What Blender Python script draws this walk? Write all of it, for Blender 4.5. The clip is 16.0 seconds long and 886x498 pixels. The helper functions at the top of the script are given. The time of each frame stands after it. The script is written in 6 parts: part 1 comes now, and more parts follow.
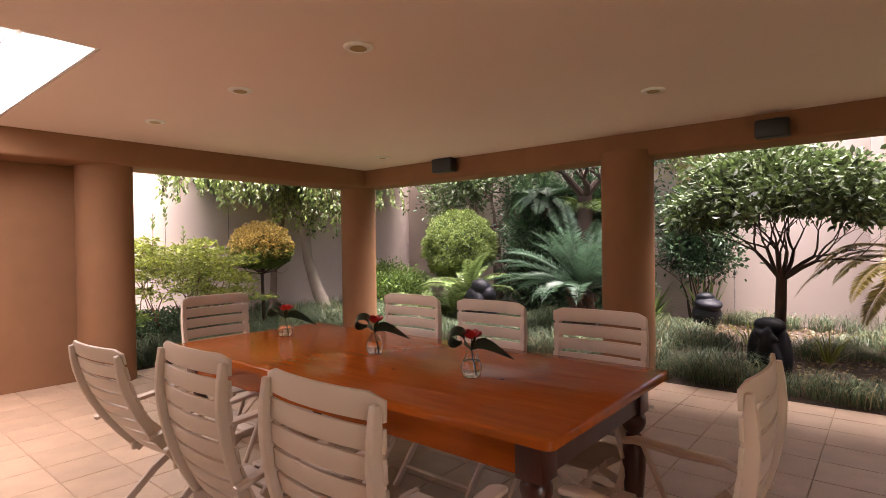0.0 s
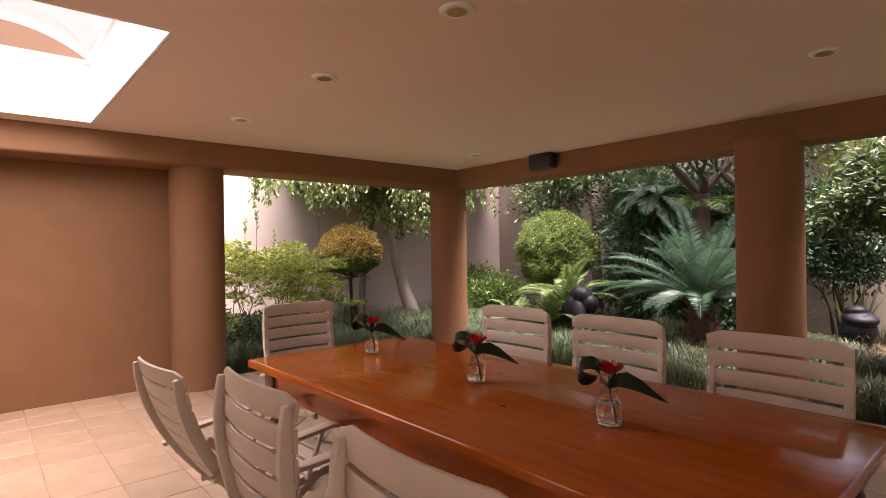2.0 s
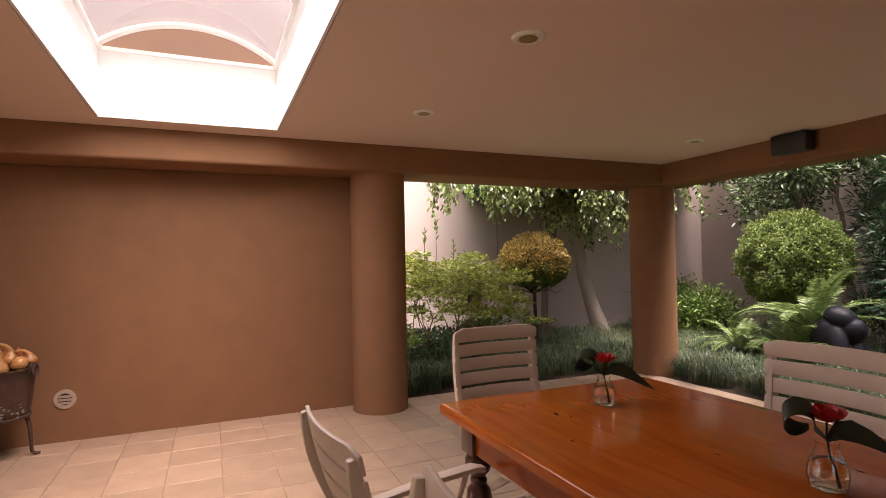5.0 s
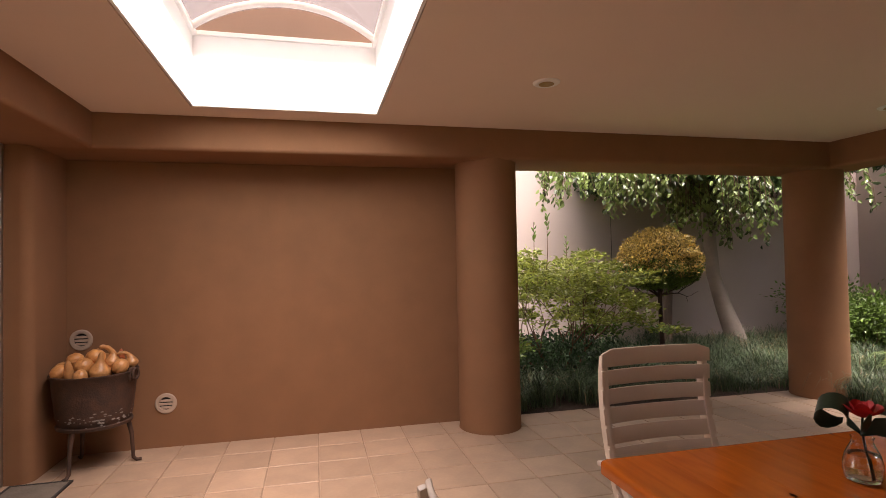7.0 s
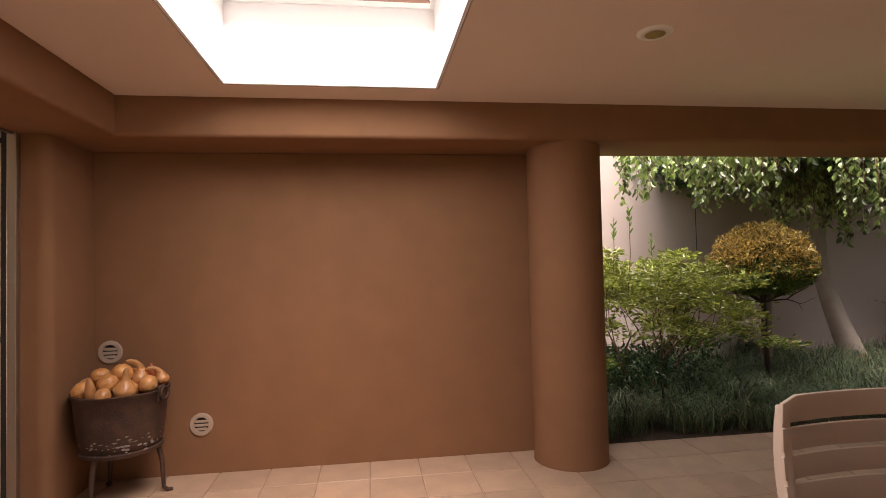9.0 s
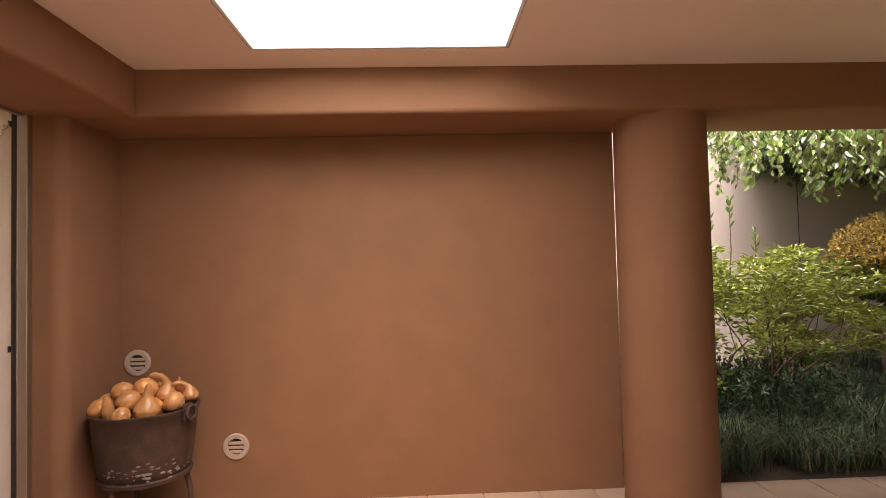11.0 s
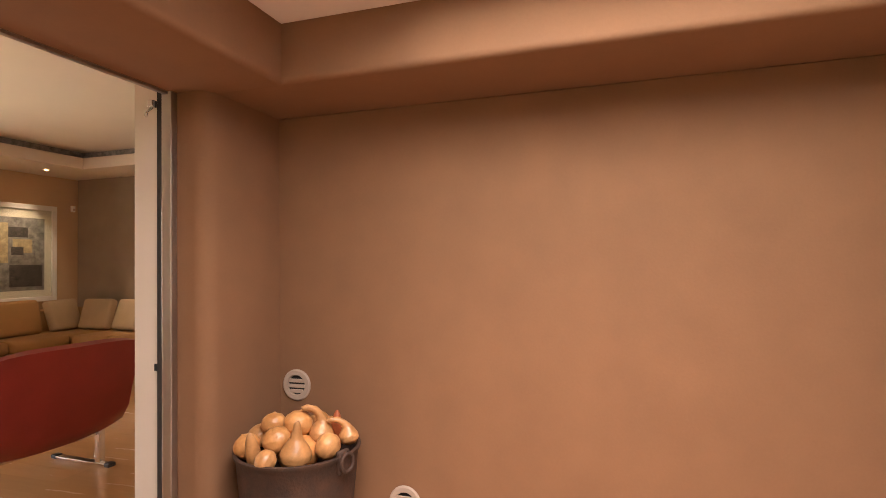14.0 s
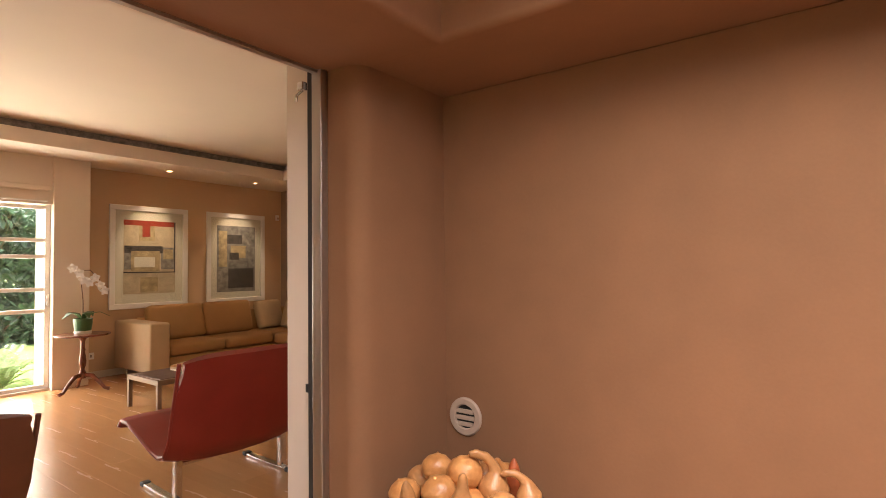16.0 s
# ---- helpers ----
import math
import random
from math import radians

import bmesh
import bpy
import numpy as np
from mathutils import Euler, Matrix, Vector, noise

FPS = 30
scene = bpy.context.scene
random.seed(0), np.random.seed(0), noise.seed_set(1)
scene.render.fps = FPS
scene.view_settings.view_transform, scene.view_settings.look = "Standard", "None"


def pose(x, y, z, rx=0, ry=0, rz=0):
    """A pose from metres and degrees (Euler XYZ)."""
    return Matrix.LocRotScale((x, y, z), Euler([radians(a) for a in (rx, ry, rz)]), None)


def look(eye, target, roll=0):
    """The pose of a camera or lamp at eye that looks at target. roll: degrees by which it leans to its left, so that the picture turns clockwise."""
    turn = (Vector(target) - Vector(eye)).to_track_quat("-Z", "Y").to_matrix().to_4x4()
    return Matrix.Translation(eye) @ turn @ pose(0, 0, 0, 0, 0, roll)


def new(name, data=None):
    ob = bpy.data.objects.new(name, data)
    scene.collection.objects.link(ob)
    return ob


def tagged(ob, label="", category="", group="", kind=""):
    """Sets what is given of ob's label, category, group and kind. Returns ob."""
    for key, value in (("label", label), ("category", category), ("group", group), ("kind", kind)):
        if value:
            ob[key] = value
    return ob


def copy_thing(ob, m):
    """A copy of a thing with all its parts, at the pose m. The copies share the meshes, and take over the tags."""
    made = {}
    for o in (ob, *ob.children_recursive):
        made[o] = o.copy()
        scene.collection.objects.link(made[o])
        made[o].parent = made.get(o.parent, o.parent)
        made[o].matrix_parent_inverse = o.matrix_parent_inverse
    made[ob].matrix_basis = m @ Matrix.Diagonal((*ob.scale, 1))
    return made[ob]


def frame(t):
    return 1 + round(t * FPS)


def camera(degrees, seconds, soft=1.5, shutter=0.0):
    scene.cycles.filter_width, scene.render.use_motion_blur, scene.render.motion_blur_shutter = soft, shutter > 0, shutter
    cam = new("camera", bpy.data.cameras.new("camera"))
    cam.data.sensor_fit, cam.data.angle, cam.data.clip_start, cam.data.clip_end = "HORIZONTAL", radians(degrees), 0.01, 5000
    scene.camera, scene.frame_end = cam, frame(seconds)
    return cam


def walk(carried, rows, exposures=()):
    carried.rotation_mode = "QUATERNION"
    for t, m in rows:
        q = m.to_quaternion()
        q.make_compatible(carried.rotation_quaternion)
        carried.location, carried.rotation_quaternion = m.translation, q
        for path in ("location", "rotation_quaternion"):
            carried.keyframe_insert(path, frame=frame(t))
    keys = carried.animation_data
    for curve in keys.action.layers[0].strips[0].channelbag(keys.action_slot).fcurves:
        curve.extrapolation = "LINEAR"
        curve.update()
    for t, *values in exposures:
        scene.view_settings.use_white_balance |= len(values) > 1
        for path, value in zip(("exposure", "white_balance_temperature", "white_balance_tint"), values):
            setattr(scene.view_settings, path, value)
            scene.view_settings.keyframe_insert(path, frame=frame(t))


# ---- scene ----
cam = camera(79.0, 16.0, soft=0.9)
PATH = [
    (0, (6.244, 1.164, 1.337), (4.962, 2.699, 1.313), -0.8),
    (0.5, (6.184, 1.257, 1.326), (4.856, 2.752, 1.31), -0.9),
    (1, (6.099, 1.332, 1.323), (4.701, 2.762, 1.312), -0.9),
    (1.5, (5.974, 1.401, 1.311), (4.511, 2.766, 1.306), -0.9),
    (2, (5.816, 1.471, 1.335), (4.307, 2.783, 1.33), -0.8),
    (2.5, (5.691, 1.51, 1.346), (4.135, 2.767, 1.347), -0.7),
    (3, (5.581, 1.559, 1.352), (3.97, 2.744, 1.36), -0.7),
    (3.5, (5.444, 1.632, 1.354), (3.77, 2.727, 1.377), -0.8),
    (4, (5.321, 1.673, 1.347), (3.576, 2.649, 1.379), -0.9),
    (6.5, (4.548, 1.733, 1.323), (2.63, 2.298, 1.378), -1.2),
    (7, (4.425, 1.75, 1.34), (2.48, 2.215, 1.39), -1.1),
    (7.5, (4.267, 1.722, 1.328), (2.308, 2.117, 1.386), -1.2),
    (8, (4.098, 1.721, 1.325), (2.13, 2.075, 1.391), -1.4),
    (8.5, (3.955, 1.734, 1.333), (1.983, 2.06, 1.395), -1.4),
    (9, (3.789, 1.781, 1.35), (1.809, 2.052, 1.408), -1.3),
    (11.5, (3.053, 1.772, 1.347), (1.054, 1.755, 1.406), -1.3),
    (12, (2.891, 1.778, 1.367), (0.896, 1.641, 1.422), -1.2),
    (12.5, (2.76, 1.721, 1.347), (0.779, 1.454, 1.418), -1.3),
    (13, (2.589, 1.652, 1.372), (0.628, 1.268, 1.439), -1.1),
    (13.5, (2.456, 1.598, 1.409), (0.517, 1.112, 1.458), -0.7),
    (14, (2.301, 1.579, 1.417), (0.394, 0.976, 1.465), -0.8),
    (14.5, (2.154, 1.543, 1.43), (0.31, 0.769, 1.486), -0.9),
    (15, (2.051, 1.496, 1.421), (0.294, 0.543, 1.481), -1.0),
    (15.5, (1.919, 1.407, 1.423), (0.237, 0.327, 1.492), -0.7),
    (16, (1.809, 1.317, 1.423), (0.197, 0.135, 1.494), -0.7),
]
EXPOSURES = [(0.0, 2.58, 6700, 24), (2.5, 2.26, 6750, 25), (7.0, 1.76, 6850, 22), (9.0, 1.76, 6850, 20), (10.2, 1.97, 6800, 19), (11.5, 2.38, 6800, 19), (12.5, 2.66, 6700, 18), (14.5, 2.72, 6700, 17), (16.0, 2.66, 6700, 18)]
walk(cam, [(t, look(eye, target, roll)) for t, eye, target, roll in PATH], EXPOSURES)

# ---- world and large lights ----
world = bpy.data.worlds.new("world")
scene.world = world
world.use_nodes = True
wnt = world.node_tree
sky = wnt.nodes.new("ShaderNodeTexSky")
sky.sky_type, sky.sun_disc = "NISHITA", False
sky.sun_elevation, sky.sun_rotation = radians(76), radians(76)
sky.dust_density, sky.ozone_density = 4.0, 0.6
haze = wnt.nodes.new("ShaderNodeHueSaturation")
haze.inputs["Saturation"].default_value = 0.40
wnt.links.new(sky.outputs["Color"], haze.inputs["Color"])
wnt.links.new(haze.outputs["Color"], wnt.nodes["Background"].inputs["Color"])
wnt.nodes["Background"].inputs["Strength"].default_value = 0.15
sun = new("sun", bpy.data.lights.new("sun", "SUN"))
sun.data.energy, sun.data.angle, sun.data.color = 5.0, radians(55), (1.0, 0.96, 0.91)
sun.matrix_world = look((0, 0, 10), (-0.24, -0.06, 9.0))
# daylight of the sky in the roof light's opening
top_light = new("roof_light_daylight", bpy.data.lights.new("roof_light_daylight", "AREA"))
top_light.data.shape, top_light.data.size, top_light.data.size_y, top_light.data.energy, top_light.data.color = "RECTANGLE", 2.2, 1.06, 18, (0.95, 0.98, 1.0)
top_light.matrix_world = look((1.87, 1.59, 2.72), (1.87, 1.591, 0))


# ---- materials ----
def material(name, color, rough=0.6, metal=0.0, vary=0.15, scale=6.0, fine=60.0, bump=0.1, spec=0.5, random_tone=0.0, stretch=(1, 1, 1), depth=0.01, coat=0.0, tint=None):
    m = bpy.data.materials.new(name)
    m.use_nodes = True
    nt = m.node_tree
    b = nt.nodes["Principled BSDF"]
    b.inputs["Roughness"].default_value, b.inputs["Metallic"].default_value = rough, metal
    b.inputs["Specular IOR Level"].default_value = spec
    b.inputs["Coat Weight"].default_value = coat
    b.inputs["Coat Roughness"].default_value = 0.12
    co = nt.nodes.new("ShaderNodeTexCoord")
    mp = nt.nodes.new("ShaderNodeMapping")
    mp.inputs["Scale"].default_value = stretch
    nt.links.new(co.outputs["Object"], mp.inputs["Vector"])
    big, small = nt.nodes.new("ShaderNodeTexNoise"), nt.nodes.new("ShaderNodeTexNoise")
    big.inputs["Scale"].default_value, small.inputs["Scale"].default_value = scale, fine
    big.inputs["Detail"].default_value = small.inputs["Detail"].default_value = 4
    for n in (big, small):
        nt.links.new(mp.outputs["Vector"], n.inputs["Vector"])
    mix = nt.nodes.new("ShaderNodeMix")
    mix.data_type = "RGBA"
    dark = [c * (1 - vary) for c in color]
    light = [min(1, c * (1 + vary)) for c in color] if tint is None else tint
    mix.inputs[6].default_value, mix.inputs[7].default_value = (*dark, 1), (*light, 1)
    add = nt.nodes.new("ShaderNodeMath")
    add.operation = "MULTIPLY_ADD"
    add.inputs[1].default_value, add.inputs[2].default_value = 0.4, -0.05
    nt.links.new(small.outputs["Fac"], add.inputs[0])
    two = nt.nodes.new("ShaderNodeMath")
    two.operation = "MULTIPLY_ADD"
    two.inputs[1].default_value = 1.4
    nt.links.new(big.outputs["Fac"], two.inputs[0])
    two2 = nt.nodes.new("ShaderNodeMath")
    two2.operation = "SUBTRACT"
    nt.links.new(two.outputs[0], two2.inputs[0])
    two2.inputs[1].default_value = 0.35
    nt.links.new(add.outputs[0], two.inputs[2])
    nt.links.new(two2.outputs[0], mix.inputs[0])
    out = mix.outputs[2]
    if random_tone:
        info = nt.nodes.new("ShaderNodeObjectInfo")
        geo = nt.nodes.new("ShaderNodeNewGeometry")
        s = nt.nodes.new("ShaderNodeMath")
        s.operation = "ADD"
        nt.links.new(info.outputs["Random"], s.inputs[0])
        nt.links.new(geo.outputs["Random Per Island"], s.inputs[1])
        f = nt.nodes.new("ShaderNodeMath")
        f.operation = "FRACT"
        nt.links.new(s.outputs[0], f.inputs[0])
        r = nt.nodes.new("ShaderNodeMapRange")
        r.inputs["To Min"].default_value, r.inputs["To Max"].default_value = 1 - random_tone, 1 + random_tone
        nt.links.new(f.outputs[0], r.inputs["Value"])
        hsv = nt.nodes.new("ShaderNodeHueSaturation")
        nt.links.new(r.outputs[0], hsv.inputs["Value"])
        nt.links.new(out, hsv.inputs["Color"])
        out = hsv.outputs["Color"]
    nt.links.new(out, b.inputs["Base Color"])
    rr = nt.nodes.new("ShaderNodeMapRange")
    rr.inputs["To Min"].default_value, rr.inputs["To Max"].default_value = max(0.02, rough - 0.08), min(1, rough + 0.1)
    nt.links.new(big.outputs["Fac"], rr.inputs["Value"])
    nt.links.new(rr.outputs[0], b.inputs["Roughness"])
    if bump:
        bp = nt.nodes.new("ShaderNodeBump")
        bp.inputs["Strength"].default_value, bp.inputs["Distance"].default_value = bump, depth
        nt.links.new(small.outputs["Fac"], bp.inputs["Height"])
        nt.links.new(bp.outputs[0], b.inputs["Normal"])
    return m


def wood(name, color, dark, rough=0.3, coat=0.3, ring=5.0, stretch=(0.6, 6, 6), tone=0.12, vary=0.2):
    m = material(name, color, rough, vary=vary, scale=ring, fine=40, bump=0.02, depth=0.001, stretch=stretch, coat=coat, random_tone=tone)
    nt = m.node_tree
    b = nt.nodes["Principled BSDF"]
    wv = nt.nodes.new("ShaderNodeTexNoise")
    wv.inputs["Scale"].default_value, wv.inputs["Detail"].default_value, wv.inputs["Distortion"].default_value = 3.0, 8, 1.2
    mp = nt.nodes.new("ShaderNodeMapping")
    mp.inputs["Scale"].default_value = [s * 1.0 for s in stretch]
    co = nt.nodes.new("ShaderNodeTexCoord")
    nt.links.new(co.outputs["Object"], mp.inputs["Vector"])
    nt.links.new(mp.outputs[0], wv.inputs["Vector"])
    ramp = nt.nodes.new("ShaderNodeMapRange")
    ramp.inputs["From Min"].default_value, ramp.inputs["From Max"].default_value = 0.52, 0.75
    nt.links.new(wv.outputs["Fac"], ramp.inputs["Value"])
    mix = nt.nodes.new("ShaderNodeMix")
    mix.data_type = "RGBA"
    src = b.inputs["Base Color"].links[0].from_socket
    nt.links.new(ramp.outputs[0], mix.inputs[0])
    nt.links.new(src, mix.inputs[6])
    mix.inputs[7].default_value = (*dark, 1)
    nt.links.new(mix.outputs[2], b.inputs["Base Color"])
    return m


def glass(name, tint=(1, 1, 1), ior=1.45, rough=0.0):
    m = bpy.data.materials.new(name)
    m.use_nodes = True
    b = m.node_tree.nodes["Principled BSDF"]
    b.inputs["Base Color"].default_value = (*tint, 1)
    b.inputs["Transmission Weight"].default_value, b.inputs["IOR"].default_value, b.inputs["Roughness"].default_value = 1.0, ior, rough
    return m


def thin_pane(name, tint, gloss=0.06, haze=0.0):
    m = bpy.data.materials.new(name)
    m.use_nodes = True
    nt = m.node_tree
    nt.nodes.remove(nt.nodes["Principled BSDF"])
    tr, gl, df = (nt.nodes.new("ShaderNodeBsdf" + k) for k in ("Transparent", "Glossy", "Translucent"))
    tr.inputs["Color"].default_value = (*tint, 1)
    df.inputs["Color"].default_value = (*tint, 1)
    gl.inputs["Roughness"].default_value = 0.03
    a, c = nt.nodes.new("ShaderNodeMixShader"), nt.nodes.new("ShaderNodeMixShader")
    a.inputs[0].default_value, c.inputs[0].default_value = haze, gloss
    nt.links.new(tr.outputs[0], a.inputs[1]), nt.links.new(df.outputs[0], a.inputs[2])
    nt.links.new(a.outputs[0], c.inputs[1]), nt.links.new(gl.outputs[0], c.inputs[2])
    nt.links.new(c.outputs[0], nt.nodes["Material Output"].inputs["Surface"])
    return m


def leafy(name, color, vary=0.35, rough=0.36, trans=0.25, tone=0.5):
    m = material(name, color, rough, vary=vary, scale=2.5, fine=25, bump=0.0, random_tone=tone, spec=0.55)
    nt = m.node_tree
    b = nt.nodes["Principled BSDF"]
    tl = nt.nodes.new("ShaderNodeBsdfTranslucent")
    nt.links.new(b.inputs["Base Color"].links[0].from_socket, tl.inputs["Color"])
    mx = nt.nodes.new("ShaderNodeMixShader")
    mx.inputs[0].default_value = trans
    nt.links.new(b.outputs[0], mx.inputs[1]), nt.links.new(tl.outputs[0], mx.inputs[2])
    nt.links.new(mx.outputs[0], nt.nodes["Material Output"].inputs["Surface"])
    return m


def glow(name, color, strength):
    m = bpy.data.materials.new(name)
    m.use_nodes = True
    b = m.node_tree.nodes["Principled BSDF"]
    b.inputs["Base Color"].default_value = (*color, 1)
    b.inputs["Emission Color"].default_value, b.inputs["Emission Strength"].default_value = (*color, 1), strength
    return m


TAN = material("tan_plaster", (0.242, 0.119, 0.060), 0.85, vary=0.09, scale=4.5, fine=90, bump=0.12, spec=0.2, depth=0.003)
GARDEN_WALL = material("garden_plaster", (0.52, 0.42, 0.37), 0.9, vary=0.08, scale=0.9, fine=60, bump=0.2, spec=0.15, depth=0.004)
CEILING = material("ceiling_paint", (0.76, 0.62, 0.53), 0.9, vary=0.03, scale=1.0, fine=70, bump=0.05, spec=0.2, depth=0.002)
WHITE = material("white_paint", (0.82, 0.80, 0.77), 0.5, vary=0.04, scale=3, fine=80, bump=0.04, depth=0.002)
SHAFT = material("shaft_white_paint", (0.85, 0.85, 0.83), 0.7, vary=0.02, scale=3, fine=80, bump=0.03, depth=0.002)
TILE = material("glazed_floor_tile", (0.405, 0.287, 0.20), 0.42, vary=0.21, scale=5, fine=45, bump=0.08, random_tone=0.09, depth=0.003)
GROUT = material("tile_grout", (0.34, 0.245, 0.175), 0.95, vary=0.15, bump=0.2)
TABLE = wood("varnished_pine", (0.37, 0.080, 0.008), (0.29, 0.058, 0.006), 0.11, 0.0, tone=0.04)
TABLE.node_tree.nodes["Principled BSDF"].inputs["Specular IOR Level"].default_value = 0.22
TABLE_DARK = wood("dark_stained_wood", (0.06, 0.015, 0.007), (0.03, 0.008, 0.004), 0.35, 0.4, stretch=(4, 4, 0.8))
CHAIR = material("cream_resin", (0.54, 0.425, 0.335), 0.5, vary=0.06, scale=6, fine=120, bump=0.05, depth=0.002)
VENT = material("aged_cream_plastic", (0.43, 0.315, 0.235), 0.55, vary=0.08, scale=8, fine=120, bump=0.05, depth=0.002)
BLACK = material("black_plastic", (0.012, 0.012, 0.013), 0.45, vary=0.2, bump=0.05)
GRILLE = material("black_grille", (0.02, 0.02, 0.02), 0.7, vary=0.3, fine=400, bump=0.4)
CHROME = material("chrome", (0.75, 0.75, 0.75), 0.14, 1.0, vary=0.05, bump=0.0)
STEEL = material("anodised_aluminium", (0.50, 0.47, 0.44), 0.38, 1.0, vary=0.06, bump=0.03, stretch=(1, 1, 0.2))
DARKGAP = material("dark_rubber_seal", (0.03, 0.025, 0.022), 0.7, vary=0.2)
BRONZE = material("dark_patinated_bronze", (0.009, 0.009, 0.013), 0.5, 0.0, vary=0.4, scale=9, bump=0.1, spec=0.25)
IRON = material("rusted_cast_iron", (0.050, 0.034, 0.028), 0.7, 0.25, vary=0.45, scale=14, fine=90, bump=0.5, depth=0.004, tint=(0.11, 0.052, 0.03))
SCALE = material("pale_lime_scale", (0.22, 0.19, 0.17), 0.9, vary=0.3, fine=120, bump=0.5)
SOIL = material("garden_soil", (0.07, 0.045, 0.03), 0.95, vary=0.4, scale=4, fine=50, bump=0.8, depth=0.03)
LAWN = material("lawn", (0.16, 0.24, 0.05), 0.9, vary=0.3, scale=3, fine=80, bump=0.6, depth=0.03)
BARK = material("grey_brown_bark", (0.16, 0.11, 0.085), 0.9, vary=0.35, scale=5, fine=40, bump=0.7, depth=0.01, stretch=(3, 3, 0.6))
BARK_DARK = material("dark_brown_bark", (0.055, 0.032, 0.024), 0.85, vary=0.35, scale=6, fine=50, bump=0.6, depth=0.01)
BARK_PALE = material("pale_smooth_bark", (0.30, 0.24, 0.20), 0.8, vary=0.25, scale=4, fine=40, bump=0.4, depth=0.006)
TWIG = material("brown_twig", (0.14, 0.075, 0.045), 0.85, vary=0.3, bump=0.2)
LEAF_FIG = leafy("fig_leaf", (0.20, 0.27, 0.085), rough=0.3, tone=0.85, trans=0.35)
# darker copy of the fig leaf: the crown's shade is in its colour
LEAF_FIG_SHADED = leafy("shaded_fig_crown_leaf", (0.07, 0.12, 0.035), rough=0.32, tone=0.6)
LEAF_OLIVE = leafy("broad_olive_leaf", (0.065, 0.098, 0.03), rough=0.48, tone=0.7)
LEAF_BALL = leafy("clipped_ball_leaf", (0.145, 0.20, 0.042), tone=0.5, rough=0.5)
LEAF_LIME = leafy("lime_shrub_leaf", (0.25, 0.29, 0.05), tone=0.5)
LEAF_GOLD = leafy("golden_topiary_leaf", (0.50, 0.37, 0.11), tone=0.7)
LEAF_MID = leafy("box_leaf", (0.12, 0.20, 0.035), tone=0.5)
# own dark green plus the shade deep in the planting, in one colour
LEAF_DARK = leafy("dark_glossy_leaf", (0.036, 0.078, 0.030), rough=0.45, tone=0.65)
LEAF_BLUE = leafy("blue_green_frond", (0.07, 0.13, 0.078), rough=0.36, tone=0.5)
LEAF_FERN = leafy("fresh_fern", (0.145, 0.21, 0.065), tone=0.35)
LEAF_GRASS = leafy("mondo_grass_blade", (0.068, 0.105, 0.045), rough=0.45, tone=0.75, trans=0.2)
LEAF_YELLOW = leafy("yellowing_frond", (0.30, 0.24, 0.07), tone=0.5)
LEAF_DRY = leafy("dry_straw_blade", (0.26, 0.19, 0.10), tone=0.5)
LEAF_ORCHID = leafy("orchid_leaf", (0.05, 0.12, 0.03), trans=0.1)
PETAL_RED = material("red_rose_petal", (0.42, 0.012, 0.012), 0.55, vary=0.35, scale=30, fine=90)
PETAL_WHITE = leafy("white_orchid_petal", (0.85, 0.82, 0.80), vary=0.05, tone=0.05)
LEAF_BLACK = material("dark_aspidistra_leaf", (0.012, 0.026, 0.013), 0.35, vary=0.3, scale=12, fine=60, bump=0.1)
KNOT_BROWN = material("pine_knot", (0.19, 0.042, 0.009), 0.2, vary=0.4, scale=60, bump=0.0)
BRASS = material("aged_brass", (0.45, 0.30, 0.12), 0.4, 0.8, vary=0.2)
GLASS = glass("clear_glass")
WATER = glass("water", (0.97, 0.98, 0.97), 1.33)
ACRYLIC = thin_pane("bronze_tinted_acrylic", (0.36, 0.285, 0.24), 0.04, 0.12)
BRONZE_PANEL = material("bronze_end_panel", (0.30, 0.20, 0.145), 0.5, vary=0.05, scale=3, bump=0.02)
PANE = thin_pane("window_glass", (0.95, 0.97, 0.96), 0.05)
GOURD = material("dried_gourd_skin", (0.58, 0.20, 0.05), 0.34, vary=0.4, scale=16, fine=70, bump=0.25, random_tone=0.2, tint=(0.74, 0.37, 0.13))
GOURD_PALE = material("pale_dried_gourd_skin", (0.44, 0.20, 0.075), 0.32, vary=0.3, scale=18, fine=70, bump=0.2, random_tone=0.12, tint=(0.68, 0.33, 0.12))
GOURD_RED = material("red_brown_gourd_skin", (0.42, 0.10, 0.03), 0.45, vary=0.35, scale=14, fine=60, bump=0.3, random_tone=0.1)
RED_LEATHER = material("oxblood_leather", (0.26, 0.028, 0.020), 0.38, vary=0.18, scale=5, fine=160, bump=0.15, depth=0.002)
BROWN_LEATHER = material("brown_leather", (0.15, 0.05, 0.025), 0.4, vary=0.2, scale=5, fine=160, bump=0.15, depth=0.002)
SOFA = material("sand_sofa_fabric", (0.44, 0.25, 0.10), 0.9, vary=0.1, scale=4, fine=250, bump=0.25, depth=0.003)
CUSHION = material("cream_cushion_fabric", (0.55, 0.41, 0.26), 0.9, vary=0.1, scale=4, fine=250, bump=0.25, depth=0.003)
ROOM_WALL = material("warm_room_paint", (0.60, 0.42, 0.26), 0.85, vary=0.05, scale=2, fine=80, bump=0.08, depth=0.002)
GREY_WALL = material("textured_grey_paint", (0.35, 0.285, 0.225), 0.85, vary=0.12, scale=3, fine=60, bump=0.2, depth=0.004)
ROOM_WHITE = material("room_white_paint", (0.74, 0.64, 0.54), 0.8, vary=0.03, scale=2, fine=80, bump=0.05, depth=0.002)
